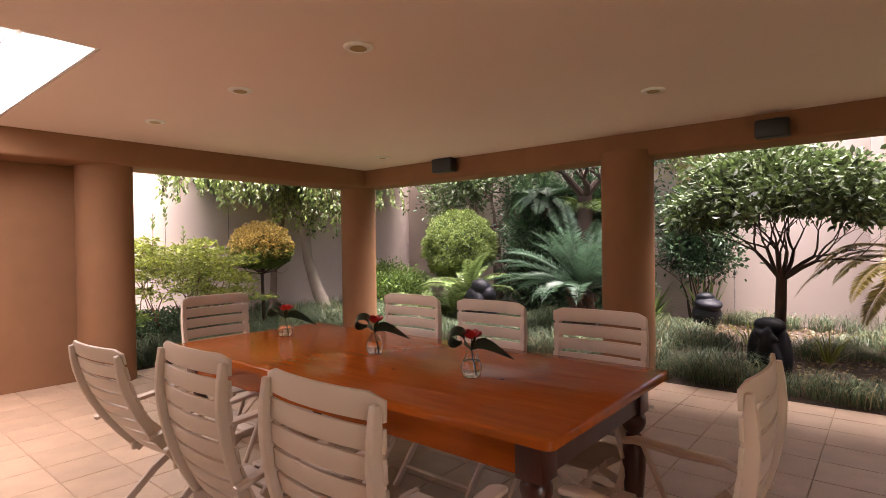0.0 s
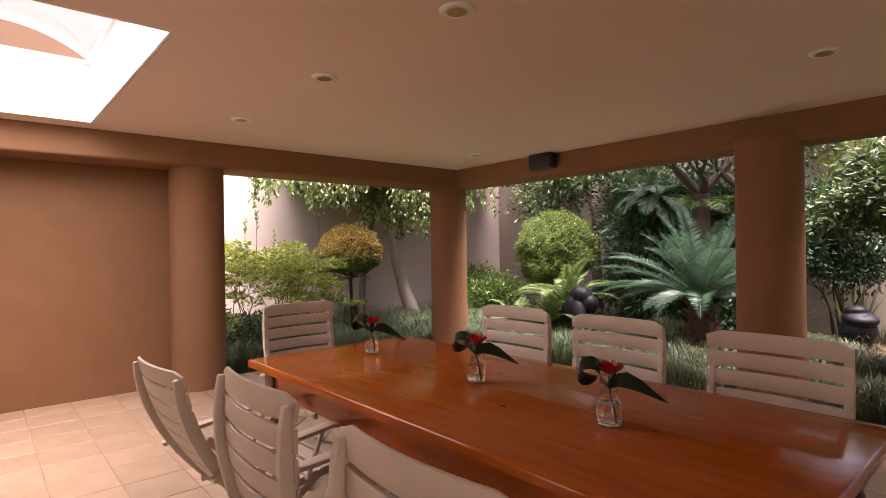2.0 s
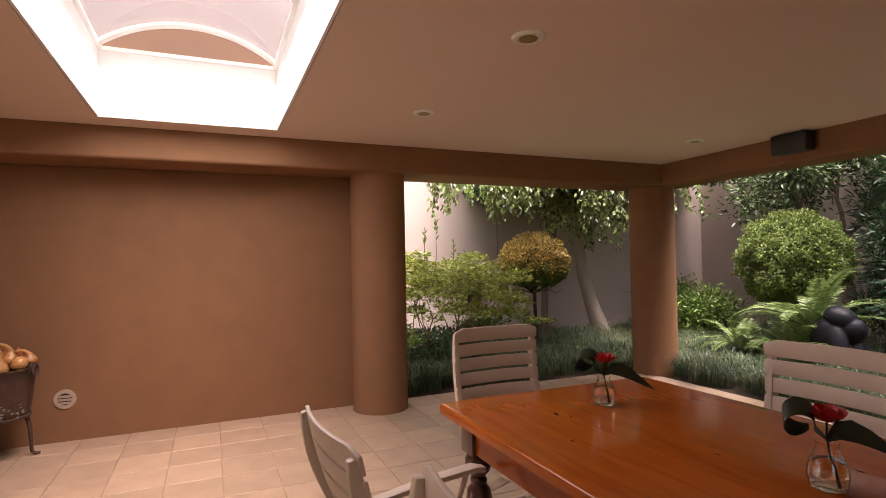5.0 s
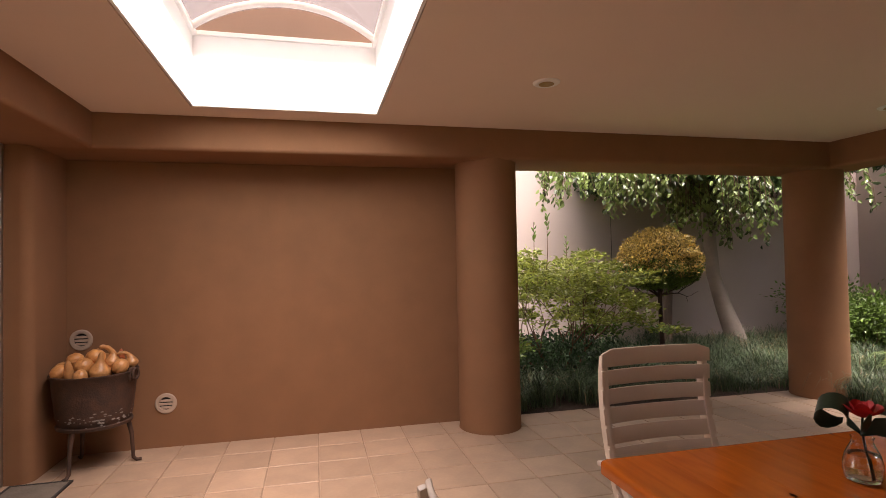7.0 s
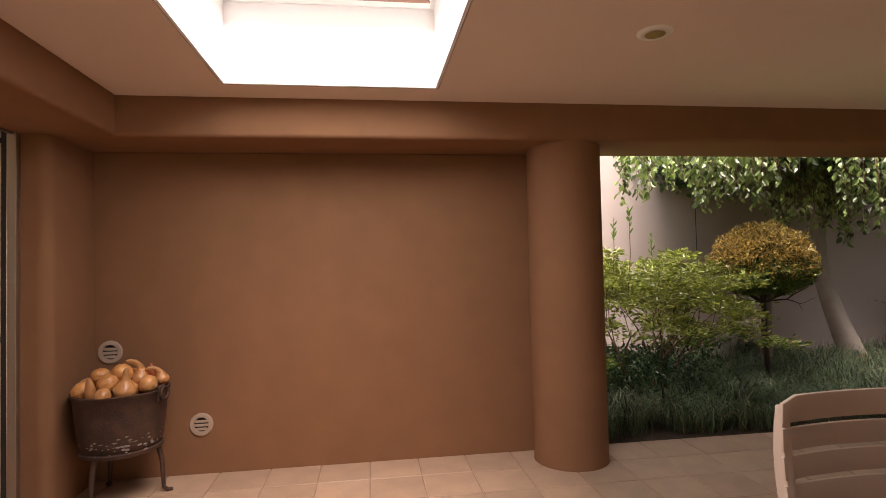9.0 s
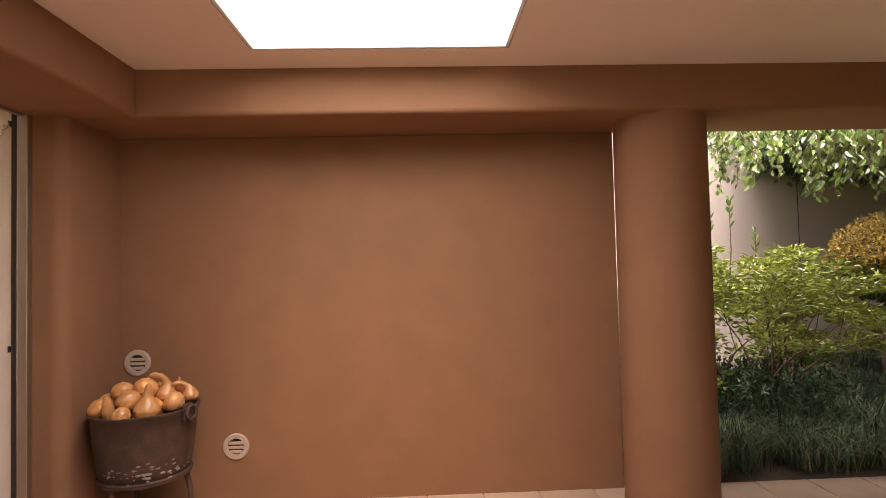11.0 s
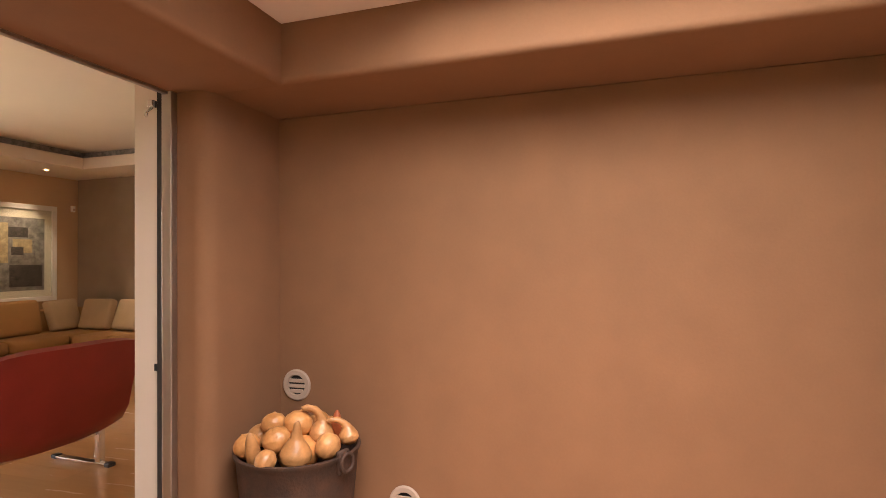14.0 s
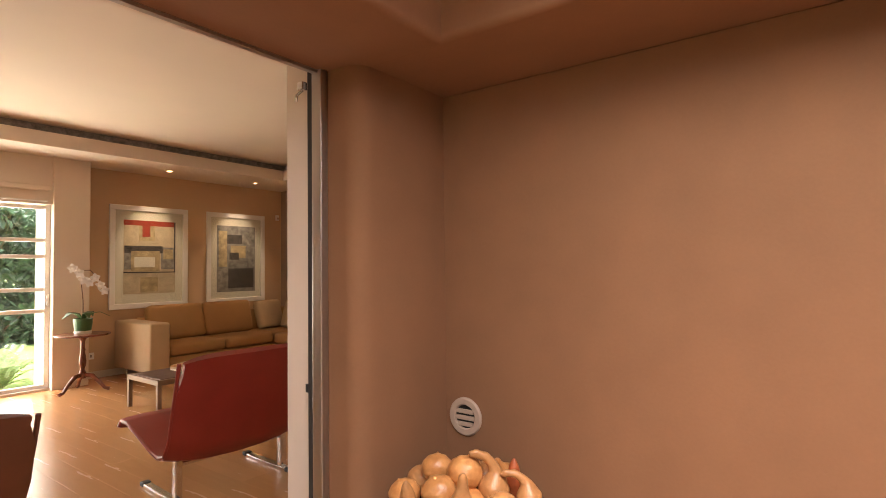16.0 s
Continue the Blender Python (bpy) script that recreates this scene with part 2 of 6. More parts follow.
OAK = wood("oak_floorboard", (0.52, 0.27, 0.11), (0.48, 0.245, 0.097), 0.24, 0.2, stretch=(2.5, 0.3, 2.5), tone=0.06, vary=0.06)
MAHOGANY = wood("mahogany", (0.16, 0.04, 0.016), (0.07, 0.018, 0.008), 0.28, 0.5, stretch=(4, 4, 1))
WALNUT = wood("walnut_top", (0.10, 0.045, 0.025), (0.05, 0.022, 0.012), 0.5, 0.0)
BRONZE_FRAME = material("brown_metal_frame", (0.24, 0.16, 0.10), 0.5, 0.3, vary=0.15, bump=0.03)
PAPER = material("mount_board", (0.80, 0.74, 0.63), 0.8, vary=0.04, fine=90, bump=0.05)
INK_PALE = material("print_pale_sand", (0.62, 0.50, 0.35), 0.7, vary=0.3, scale=10)
INK_RED = material("print_red", (0.40, 0.045, 0.02), 0.7, vary=0.3, scale=8)
INK_DARK = material("print_charcoal", (0.07, 0.06, 0.055), 0.7, vary=0.8, scale=18)
INK_GREY = material("print_grey", (0.27, 0.25, 0.23), 0.7, vary=0.75, scale=14)
INK_SAND = material("print_sand", (0.50, 0.38, 0.22), 0.7, vary=0.55, scale=14)
MAT_STONE = material("worn_grey_mat", (0.17, 0.14, 0.11), 0.9, vary=0.35, scale=9, fine=70, bump=0.4)
POT_GREEN = material("green_glazed_pot", (0.06, 0.15, 0.06), 0.3, vary=0.3, scale=8)
LAMP_WARM = glow("warm_lamp", (1.0, 0.80, 0.55), 3.0)


# ---- mesh helpers ----
def part(name, bm, mat, parent=None, label="", smooth=None):
    me = bpy.data.meshes.new(name)
    bm.to_mesh(me)
    bm.free()
    return mesh_part(name, me, mat, parent, label, smooth)


def mesh_part(name, me, mat, parent=None, label="", smooth=None):
    me.materials.append(mat)
    if smooth:
        me.shade_smooth()
        me.set_sharp_from_angle(angle=radians(smooth))
    ob = new(name, me)
    if parent:
        ob.parent = parent
    if label:
        ob["label"] = label
    return ob


def empty(name, m=None):
    ob = new(name)
    ob.empty_display_size = 0.1
    if m is not None:
        ob.matrix_basis = m
    return ob


def box(bm, x0, y0, z0, x1, y1, z1, bevel=0.0, seg=2, m=None):
    made = bmesh.ops.create_cube(bm, size=1)["verts"]
    bmesh.ops.scale(bm, vec=(x1 - x0, y1 - y0, z1 - z0), verts=made)
    bmesh.ops.translate(bm, vec=((x0 + x1) / 2, (y0 + y1) / 2, (z0 + z1) / 2), verts=made)
    if bevel:
        edges = list({e for v in made for e in v.link_edges})
        r = bmesh.ops.bevel(bm, geom=edges, offset=bevel, segments=seg, profile=0.5, affect="EDGES")
        made = list({v for f in r["faces"] for v in f.verts} | {v for v in made if v.is_valid})
    if m is not None:
        bmesh.ops.transform(bm, matrix=m, verts=made)
    return made


def boxed(*a, **k):
    bm = bmesh.new()
    box(bm, *a, **k)
    return bm


def tube(bm, pts, radii, seg=8, cap=True):
    """A round tube along points, with a radius at each."""
    pts = [Vector(p) for p in pts]
    if not hasattr(radii, "__len__"):
        radii = [radii] * len(pts)
    rings = []
    ref = None
    for i, p in enumerate(pts):
        d = (pts[min(i + 1, len(pts) - 1)] - pts[max(i - 1, 0)]).normalized()
        if ref is None:
            ref = d.orthogonal().normalized()
        ref = (ref - d * ref.dot(d)).normalized()
        side = d.cross(ref)
        rings.append([bm.verts.new(p + radii[i] * (math.cos(a) * ref + math.sin(a) * side)) for a in (2 * math.pi * k / seg for k in range(seg))])
    for a, b in zip(rings, rings[1:]):
        for k in range(seg):
            bm.faces.new((a[k], a[(k + 1) % seg], b[(k + 1) % seg], b[k]))
    if cap:
        bm.faces.new(rings[0][::-1]), bm.faces.new(rings[-1])
    return bm


def tubed(*a, **k):
    return tube(bmesh.new(), *a, **k)


def lathe(profile, seg=32, m=None):
    """A turned shape: (radius, height) pairs from bottom to top."""
    bm = bmesh.new()
    rings = [[bm.verts.new((r * math.cos(2 * math.pi * k / seg), r * math.sin(2 * math.pi * k / seg), z)) for k in range(seg)] for r, z in profile]
    for a, b in zip(rings, rings[1:]):
        for k in range(seg):
            bm.faces.new((a[k], a[(k + 1) % seg], b[(k + 1) % seg], b[k]))
    if profile[0][0] > 1e-4:
        bm.faces.new(rings[0][::-1])
    if profile[-1][0] > 1e-4:
        bm.faces.new(rings[-1])
    bmesh.ops.remove_doubles(bm, verts=bm.verts, dist=1e-5)
    if m is not None:
        bmesh.ops.transform(bm, matrix=m, verts=bm.verts)
    return bm


def ribbon(bm, pts, widths, thick, side):
    """A flat bar along points: width along side, thickness across it."""
    pts = [Vector(p) for p in pts]
    side = Vector(side).normalized()
    rings = []
    for i, p in enumerate(pts):
        d = (pts[min(i + 1, len(pts) - 1)] - pts[max(i - 1, 0)]).normalized()
        n = d.cross(side).normalized()
        w = widths[i] if hasattr(widths, "__len__") else widths
        rings.append([bm.verts.new(p + side * a * w / 2 + n * b * thick / 2) for a, b in ((-1, -1), (1, -1), (1, 1), (-1, 1))])
    for a, b in zip(rings, rings[1:]):
        for k in range(4):
            bm.faces.new((a[k], a[(k + 1) % 4], b[(k + 1) % 4], b[k]))
    bm.faces.new(rings[0][::-1]), bm.faces.new(rings[-1])
    return bm


def soften(bm, w=0.004, seg=2):
    bmesh.ops.recalc_face_normals(bm, faces=bm.faces)
    edges = [e for e in bm.edges if len(e.link_faces) == 2 and e.calc_face_angle(0) > 0.6]
    bmesh.ops.bevel(bm, geom=edges, offset=w, segments=seg, profile=0.5, affect="EDGES")
    return bm


def structure(ob, label, category):
    return tagged(ob, label, category, kind="structure")


# ---- the patio's structure ----
CEIL, SOFFIT, DOOR_Y = 2.38, 2.14, -0.14
SKY_X0, SKY_X1, SKY_Y0, SKY_Y1, SKY_TOP = 0.71, 3.03, 1.0, 2.18, 2.84
EAST, NORTH = 8.6, 6.76

structure(part("floor", boxed(-0.03, DOOR_Y, -0.12, EAST, 6.33, -0.006), GROUT), "cream square ceramic floor tiles with dark grout joints", "floor")
structure(part("wall_west", boxed(-0.158, -0.10, -0.1, 0.0, 2.936, SOFFIT, 0.006), TAN), "terracotta tan plastered wall with soft matt finish", "wall")
# the short return beside the sliding door, with a rounded arris
bm = boxed(-0.16, -0.23, -0.1, 0.50, 0.0, SOFFIT)
edge = [e for e in bm.edges if all(abs(v.co.x - 0.50) < 1e-4 and abs(v.co.y) < 1e-4 for v in e.verts)]
bmesh.ops.bevel(bm, geom=edge, offset=0.07, segments=6, profile=0.5, affect="EDGES")
structure(part("wall_return", bm, TAN, smooth=40), "tan plastered wall return with rounded corner beside the sliding door", "wall")
structure(part("wall_south", boxed(4.6, -0.189, -0.1, EAST, 0.0, SOFFIT, 0.01), TAN), "tan plastered house wall beside the sliding door", "wall")
# end wall and terrace are added unseen; the gap admits light to the chairs
structure(part("wall_east", boxed(EAST, 1.5, -0.1, EAST + 0.2, 6.7, 2.68, 0.01), TAN), "unseen tan plastered end wall, its opening sized to admit light", "wall")
structure(part("terrace", boxed(EAST, -0.4, -0.12, EAST + 8, 6.9, -0.012), GROUT), "unseen plain paved terrace added beyond the patio's east opening", "paving")


def beam(name, x0, y0, x1, y1, label):
    bm = boxed(x0, y0, SOFFIT, x1, y1, CEIL + 0.02)
    axis = 0 if x1 - x0 > y1 - y0 else 1
    low = [e for e in bm.edges if all(abs(v.co.z - SOFFIT) < 1e-4 for v in e.verts) and abs(e.verts[0].co[axis] - e.verts[1].co[axis]) > 0.6]
    bmesh.ops.bevel(bm, geom=low, offset=0.028, segments=5, profile=0.5, affect="EDGES")
    structure(part(name, bm, TAN, smooth=35), label, "beam")


beam("beam_west", -0.06, -0.30, 0.46, NORTH, "tan plastered downstand beam with softened lower edges")
beam("beam_north", 0.44, 6.38, EAST, NORTH - 0.002, "tan plastered downstand beam facing the garden")
beam("beam_south", 0.44, -0.19, EAST, 0.33, "tan plastered downstand beam above the sliding door")

# the ceiling, with the opening of the roof light
bm = bmesh.new()
for x0, y0, x1, y1 in ((-0.06, -0.19, SKY_X0 - 0.02, NORTH), (SKY_X1 + 0.02, -0.19, EAST, NORTH), (SKY_X0 - 0.02, -0.19, SKY_X1 + 0.02, SKY_Y0 - 0.02), (SKY_X0 - 0.02, SKY_Y1 + 0.02, SKY_X1 + 0.02, NORTH)):
    box(bm, x0, y0, CEIL, x1, y1, CEIL + 0.16)
bmesh.ops.remove_doubles(bm, verts=bm.verts, dist=1e-4)
structure(part("ceiling", bm, CEILING), "flat pinkish cream painted ceiling", "ceiling")
bm = bmesh.new()
for x0, y0, x1, y1 in ((-0.35, -0.19, SKY_X0 - 0.05, NORTH + 0.15), (SKY_X1 + 0.05, -0.19, EAST + 0.2, NORTH + 0.15), (SKY_X0 - 0.05, -0.19, SKY_X1 + 0.05, SKY_Y0 - 0.05), (SKY_X0 - 0.05, SKY_Y1 + 0.05, SKY_X1 + 0.05, NORTH + 0.15)):
    box(bm, x0, y0, CEIL + 0.165, x1, y1, CEIL + 0.30)
structure(part("roof", bm, GROUT), "flat concrete roof slab over the patio", "roof")

# round columns
for cx, cy in ((0.20, 3.13), (0.19, 6.47), (4.22, 6.47), (8.27, 6.47)):
    prof = [(0.252, -0.1), (0.252, 0.004), (0.25, 0.02), (0.25, SOFFIT - 0.03), (0.252, SOFFIT - 0.005), (0.256, SOFFIT + 0.01), (0.256, SOFFIT + 0.06)]
    col = part("column", lathe(prof, 48), TAN, smooth=40)
    col.location = (cx, cy, 0)
    tagged(col, "round tan plastered column standing on the tiled floor edge", "column", "patio columns", "structure")


# ---- the roof light ----
def roof_light():
    e = empty("skylight", pose(SKY_X0, SKY_Y0, CEIL))
    L, W, H = SKY_X1 - SKY_X0, SKY_Y1 - SKY_Y0, SKY_TOP - CEIL
    t = 0.05
    for n, b in (("shaft_side", (-0.015, -0.015, 0.001, L + 0.015, 0, H)), ("shaft_side", (-0.015, W, 0.001, L + 0.015, W + 0.015, H)), ("shaft_end", (-0.015, 0, 0.001, 0, W, H)), ("shaft_end", (L, 0, 0.001, L + 0.015, W, H))):
        part(n, boxed(*b), SHAFT, e)
    for y0, y1 in ((-t, 0.025), (W - 0.025, W + t)):
        part("kerb", boxed(-t, y0, H, L + t, y1, H + 0.035, 0.004), SHAFT, e)
    for x0, x1 in ((-t, 0.02), (L - 0.02, L + t)):
        part("kerb", boxed(x0, 0.026, H, x1, W - 0.026, H + 0.03, 0.004), SHAFT, e)
    rise, n = 0.20, 20
    half = W / 2
    rad = (half * half + rise * rise) / (2 * rise)

    def arc(k, extra=0.0):
        a0 = math.asin(half / rad)
        a = -a0 + 2 * a0 * k / n
        return half + (rad + extra) * math.sin(a), H + 0.03 - (rad - rise) + (rad + extra) * math.cos(a)
    bm = bmesh.new()
    rows = [[bm.verts.new((x, *arc(k))) for k in range(n + 1)] for x in [L * i / 12 for i in range(13)]]
    for a, b in zip(rows, rows[1:]):
        for k in range(n):
            bm.faces.new((a[k], a[k + 1], b[k + 1], b[k]))
    part("vault", bm, ACRYLIC, e, "bronze tinted acrylic barrel vault", smooth=60)
    for x in (0.10, L / 2, L - 0.10):
        bm = tubed([(x, *arc(k, -0.016)) for k in range(n + 1)], 0.024, 8)
        part("rib", bm, WHITE, e, "white arched glazing rib", smooth=60)
    for x in (0.0, L):
        bm = bmesh.new()
        vs = [bm.verts.new((x, *arc(k))) for k in range(n + 1)]
        bm.faces.new(vs)
        part("gable", bm, BRONZE_PANEL, e, "opaque bronze end panel")
    tagged(e, "deep white skylight shaft under a bronze tinted barrel vault", "skylight")


roof_light()


def downlight():
    e = empty("downlight")
    part("trim_ring", lathe([(0.026, -0.003), (0.034, -0.007), (0.052, -0.012), (0.070, -0.011), (0.079, -0.005), (0.080, 0.0), (0.060, 0.001)], 32), WHITE, e, "cream painted trim ring", smooth=50)
    part("reflector", lathe([(0.030, -0.004), (0.026, 0.002), (0.020, 0.010), (0.012, 0.016), (0.001, 0.017)], 24), GOURD_PALE, e, "bright metal reflector", smooth=50)
    part("gimbal_ring", lathe([(0.040, -0.0125), (0.043, -0.0135), (0.045, -0.0125), (0.043, -0.011), (0.040, -0.0125)], 24), BRASS, e, smooth=50)
    part("bulb", lathe([(0.001, -0.006), (0.010, -0.004), (0.013, 0.004), (0.010, 0.012)], 12), GOURD_PALE, e, "small halogen capsule", smooth=60)
    return tagged(e, "round recessed downlight with cream ring in the ceiling", "downlight", "patio ceiling lights")


first = downlight()
first.matrix_basis = pose(4.08, 3.08, CEIL)
for x, y in ((2.89, 3.08), (1.54, 3.08), (4.97, 5.0), (1.50, 5.72)):
    copy_thing(first, pose(x, y, CEIL))


def speaker():
    e = empty("loudspeaker")
    bm = boxed(-0.19, -0.15, -0.085, 0.125, -0.02, 0.085, 0.02, 3)
    part("cabinet", bm, BLACK, e, smooth=40)
    part("grille", boxed(-0.080, -0.132, -0.07, 0.080, -0.121, 0.07, 0.005), GRILLE, e, "perforated black front grille")
    part("badge", boxed(0.04, -0.136, -0.02, 0.07, -0.133, -0.012), STEEL, e, "small silver badge")
    bm = tubed([(0, -0.02, 0.085), (0, -0.03, 0.100), (0, 0.004, 0.105)], 0.012, 8)
    part("bracket", bm, BLACK, e)
    part("wall_plate", boxed(-0.03, -0.02, -0.05, 0.03, 0.0, 0.11, 0.004), BLACK, e)
    return tagged(e, "small black loudspeaker fixed to the plastered garden beam", "speaker", "beam loudspeakers")


first = speaker()
first.matrix_basis = pose(2.03, 6.378, 2.288)
copy_thing(first, pose(5.52, 6.378, 2.235) @ Matrix.Diagonal((0.78, 0.9, 0.88, 1)))


# ---- vents, threshold ----
def vent():
    e = empty("air_vent")
    bm = lathe([(0.046, 0.0), (0.046, 0.006), (0.050, 0.011), (0.070, 0.011), (0.076, 0.005), (0.076, 0.0)], 36)
    part("ring", bm, VENT, e, smooth=40)
    # flat dark disc: the opening's shade is put into its colour
    part("recess_disc", lathe([(0.0, 0.0015), (0.0465, 0.0015)], 24), DARKGAP, e, "flat dark disc that stands for the shaded opening")
    for k in (-1, 0, 1):
        z = k * 0.025 - 0.004
        w = math.sqrt(0.046 ** 2 - z ** 2)
        bm = boxed(-w, -0.0088, 0.002, w, 0.0088, 0.009, 0.002)
        bmesh.ops.translate(bm, vec=(0, z, 0), verts=bm.verts)
        part("louvre", bm, VENT, e)
    return tagged(e, "round cream plastic air vent in the tan wall", "vent", "wall vents")


first = vent()
first.matrix_basis = Matrix.Translation((0.0005, 0.095, 0.827)) @ Euler((radians(90), 0, radians(90))).to_matrix().to_4x4()
copy_thing(first, Matrix.Translation((0.0005, 0.655, 0.326)) @ Euler((radians(90), 0, radians(90))).to_matrix().to_4x4())

e = empty("doormat", pose(0.54, -0.10, 0.0))
part("mat_surface", boxed(0.015, 0.015, 0.001, 1.4, 0.335, 0.012, 0.004), MAT_STONE, e, "worn grey mat surface")
for b in ((0, 0, 0.001, 1.415, 0.015, 0.013), (0, 0.335, 0.001, 1.415, 0.35, 0.013), (0, 0.015, 0.001, 0.015, 0.335, 0.013), (1.4, 0.015, 0.001, 1.415, 0.335, 0.013)):
    part("edging", boxed(*b), DARKGAP, e, "black rubber edging")
tagged(e, "worn grey doormat with black edging at the door threshold", "doormat")


# ---- dining table and chairs ----
def dining_table():
    X0, X1, Y0, Y1, Z = 2.99, 5.49, 2.54, 3.62, 0.76
    e = empty("dining_table", pose(X0, Y0, 0))
    L, W = X1 - X0, Y1 - Y0
    n = 6
    rnd = random.Random(4)
    for k in range(n):
        y0, y1 = W * k / n, W * (k + 1) / n
        bm = bmesh.new()
        box(bm, 0, y0 + 0.0004, Z - 0.034, L, y1 - 0.0004, Z - rnd.random() * 0.0004)
        outer = [d for d in bm.edges if all(v.co.x in (0, L) for v in d.verts) and abs(d.verts[0].co.y - d.verts[1].co.y) > 0.01 and d.verts[0].co.z > Z - 0.01]
        if k in (0, n - 1):
            edge_y = (0.0004, W - 0.0004)[k > 0]
            outer += [d for d in bm.edges if all(abs(v.co.y - edge_y) < 1e-5 and v.co.z > Z - 0.01 for v in d.verts)]
            corner = [d for d in bm.edges if all(abs(v.co.y - edge_y) < 1e-5 for v in d.verts) and abs(d.verts[0].co.z - d.verts[1].co.z) > 0.01]
            r = bmesh.ops.bevel(bm, geom=corner, offset=0.03, segments=5, profile=0.5, affect="EDGES")
            outer = [d for d in bm.edges if d.is_valid and all(v.co.z > Z - 0.01 for v in d.verts) and d.is_boundary is False and d.calc_face_angle(0) > 0.8 and not all(abs(v.co.y - (y1 - 0.0004 if k == 0 else y0 + 0.0004)) < 1e-5 for v in d.verts)]
        bmesh.ops.bevel(bm, geom=[d for d in outer if d.is_valid], offset=0.012, segments=4, profile=0.5, affect="EDGES")
        part("plank", bm, TABLE, e, smooth=40)
    ins = 0.075
    part("apron", boxed(ins, ins + 0.01, Z - 0.17, L - ins, ins + 0.035, Z - 0.0345, 0.003), TABLE, e)
    part("apron", boxed(ins, W - ins - 0.035, Z - 0.17, L - ins, W - ins - 0.01, Z - 0.0345, 0.003), TABLE, e)
    part("apron", boxed(ins + 0.01, ins + 0.04, Z - 0.17, ins + 0.035, W - ins - 0.04, Z - 0.0345, 0.003), TABLE_DARK, e)
    part("apron", boxed(L - ins - 0.035, ins + 0.04, Z - 0.17, L - ins - 0.01, W - ins - 0.04, Z - 0.0345, 0.003), TABLE_DARK, e)
    prof = [(0.026, 0.0), (0.034, 0.012), (0.036, 0.03), (0.028, 0.05), (0.024, 0.07), (0.030, 0.12), (0.042, 0.24), (0.050, 0.34), (0.052, 0.40), (0.046, 0.44), (0.030, 0.462), (0.034, 0.474), (0.034, 0.482), (0.026, 0.492), (0.044, 0.512), (0.053, 0.54), (0.052, 0.562), (0.044, 0.578), (0.034, 0.585)]
    for lx in (ins + 0.045, L - ins - 0.045):
        for ly in (ins + 0.045, W - ins - 0.045):
            bm = lathe(prof, 28)
            box(bm, -0.05, -0.05, 0.583, 0.05, 0.05, Z - 0.035, 0.004)
            leg = part("leg", bm, TABLE_DARK, e, "dark turned wooden leg", smooth=35)
            leg.location = (lx, ly, 0)
    for kx, ky, r in ((0.35, 0.33, 0.012), (0.62, 0.2, 0.010), (1.15, 0.72, 0.011), (1.5, 0.36, 0.014), (0.9, 0.5, 0.009), (2.0, 0.5, 0.012), (0.4, 0.36, 0.008)):
        bm = lathe([(0.0, 0.0), (r * 0.75, 0.0)], 14)
        bmesh.ops.scale(bm, vec=(1.3, 0.6, 1), verts=bm.verts)
        k = part("knot", bm, KNOT_BROWN, e, "dark knot in the pine top")
        k.location = (kx, ky, Z + 0.0006)
    tagged(e, "long varnished orange pine dining table with dark turned legs", "dining table")


dining_table()


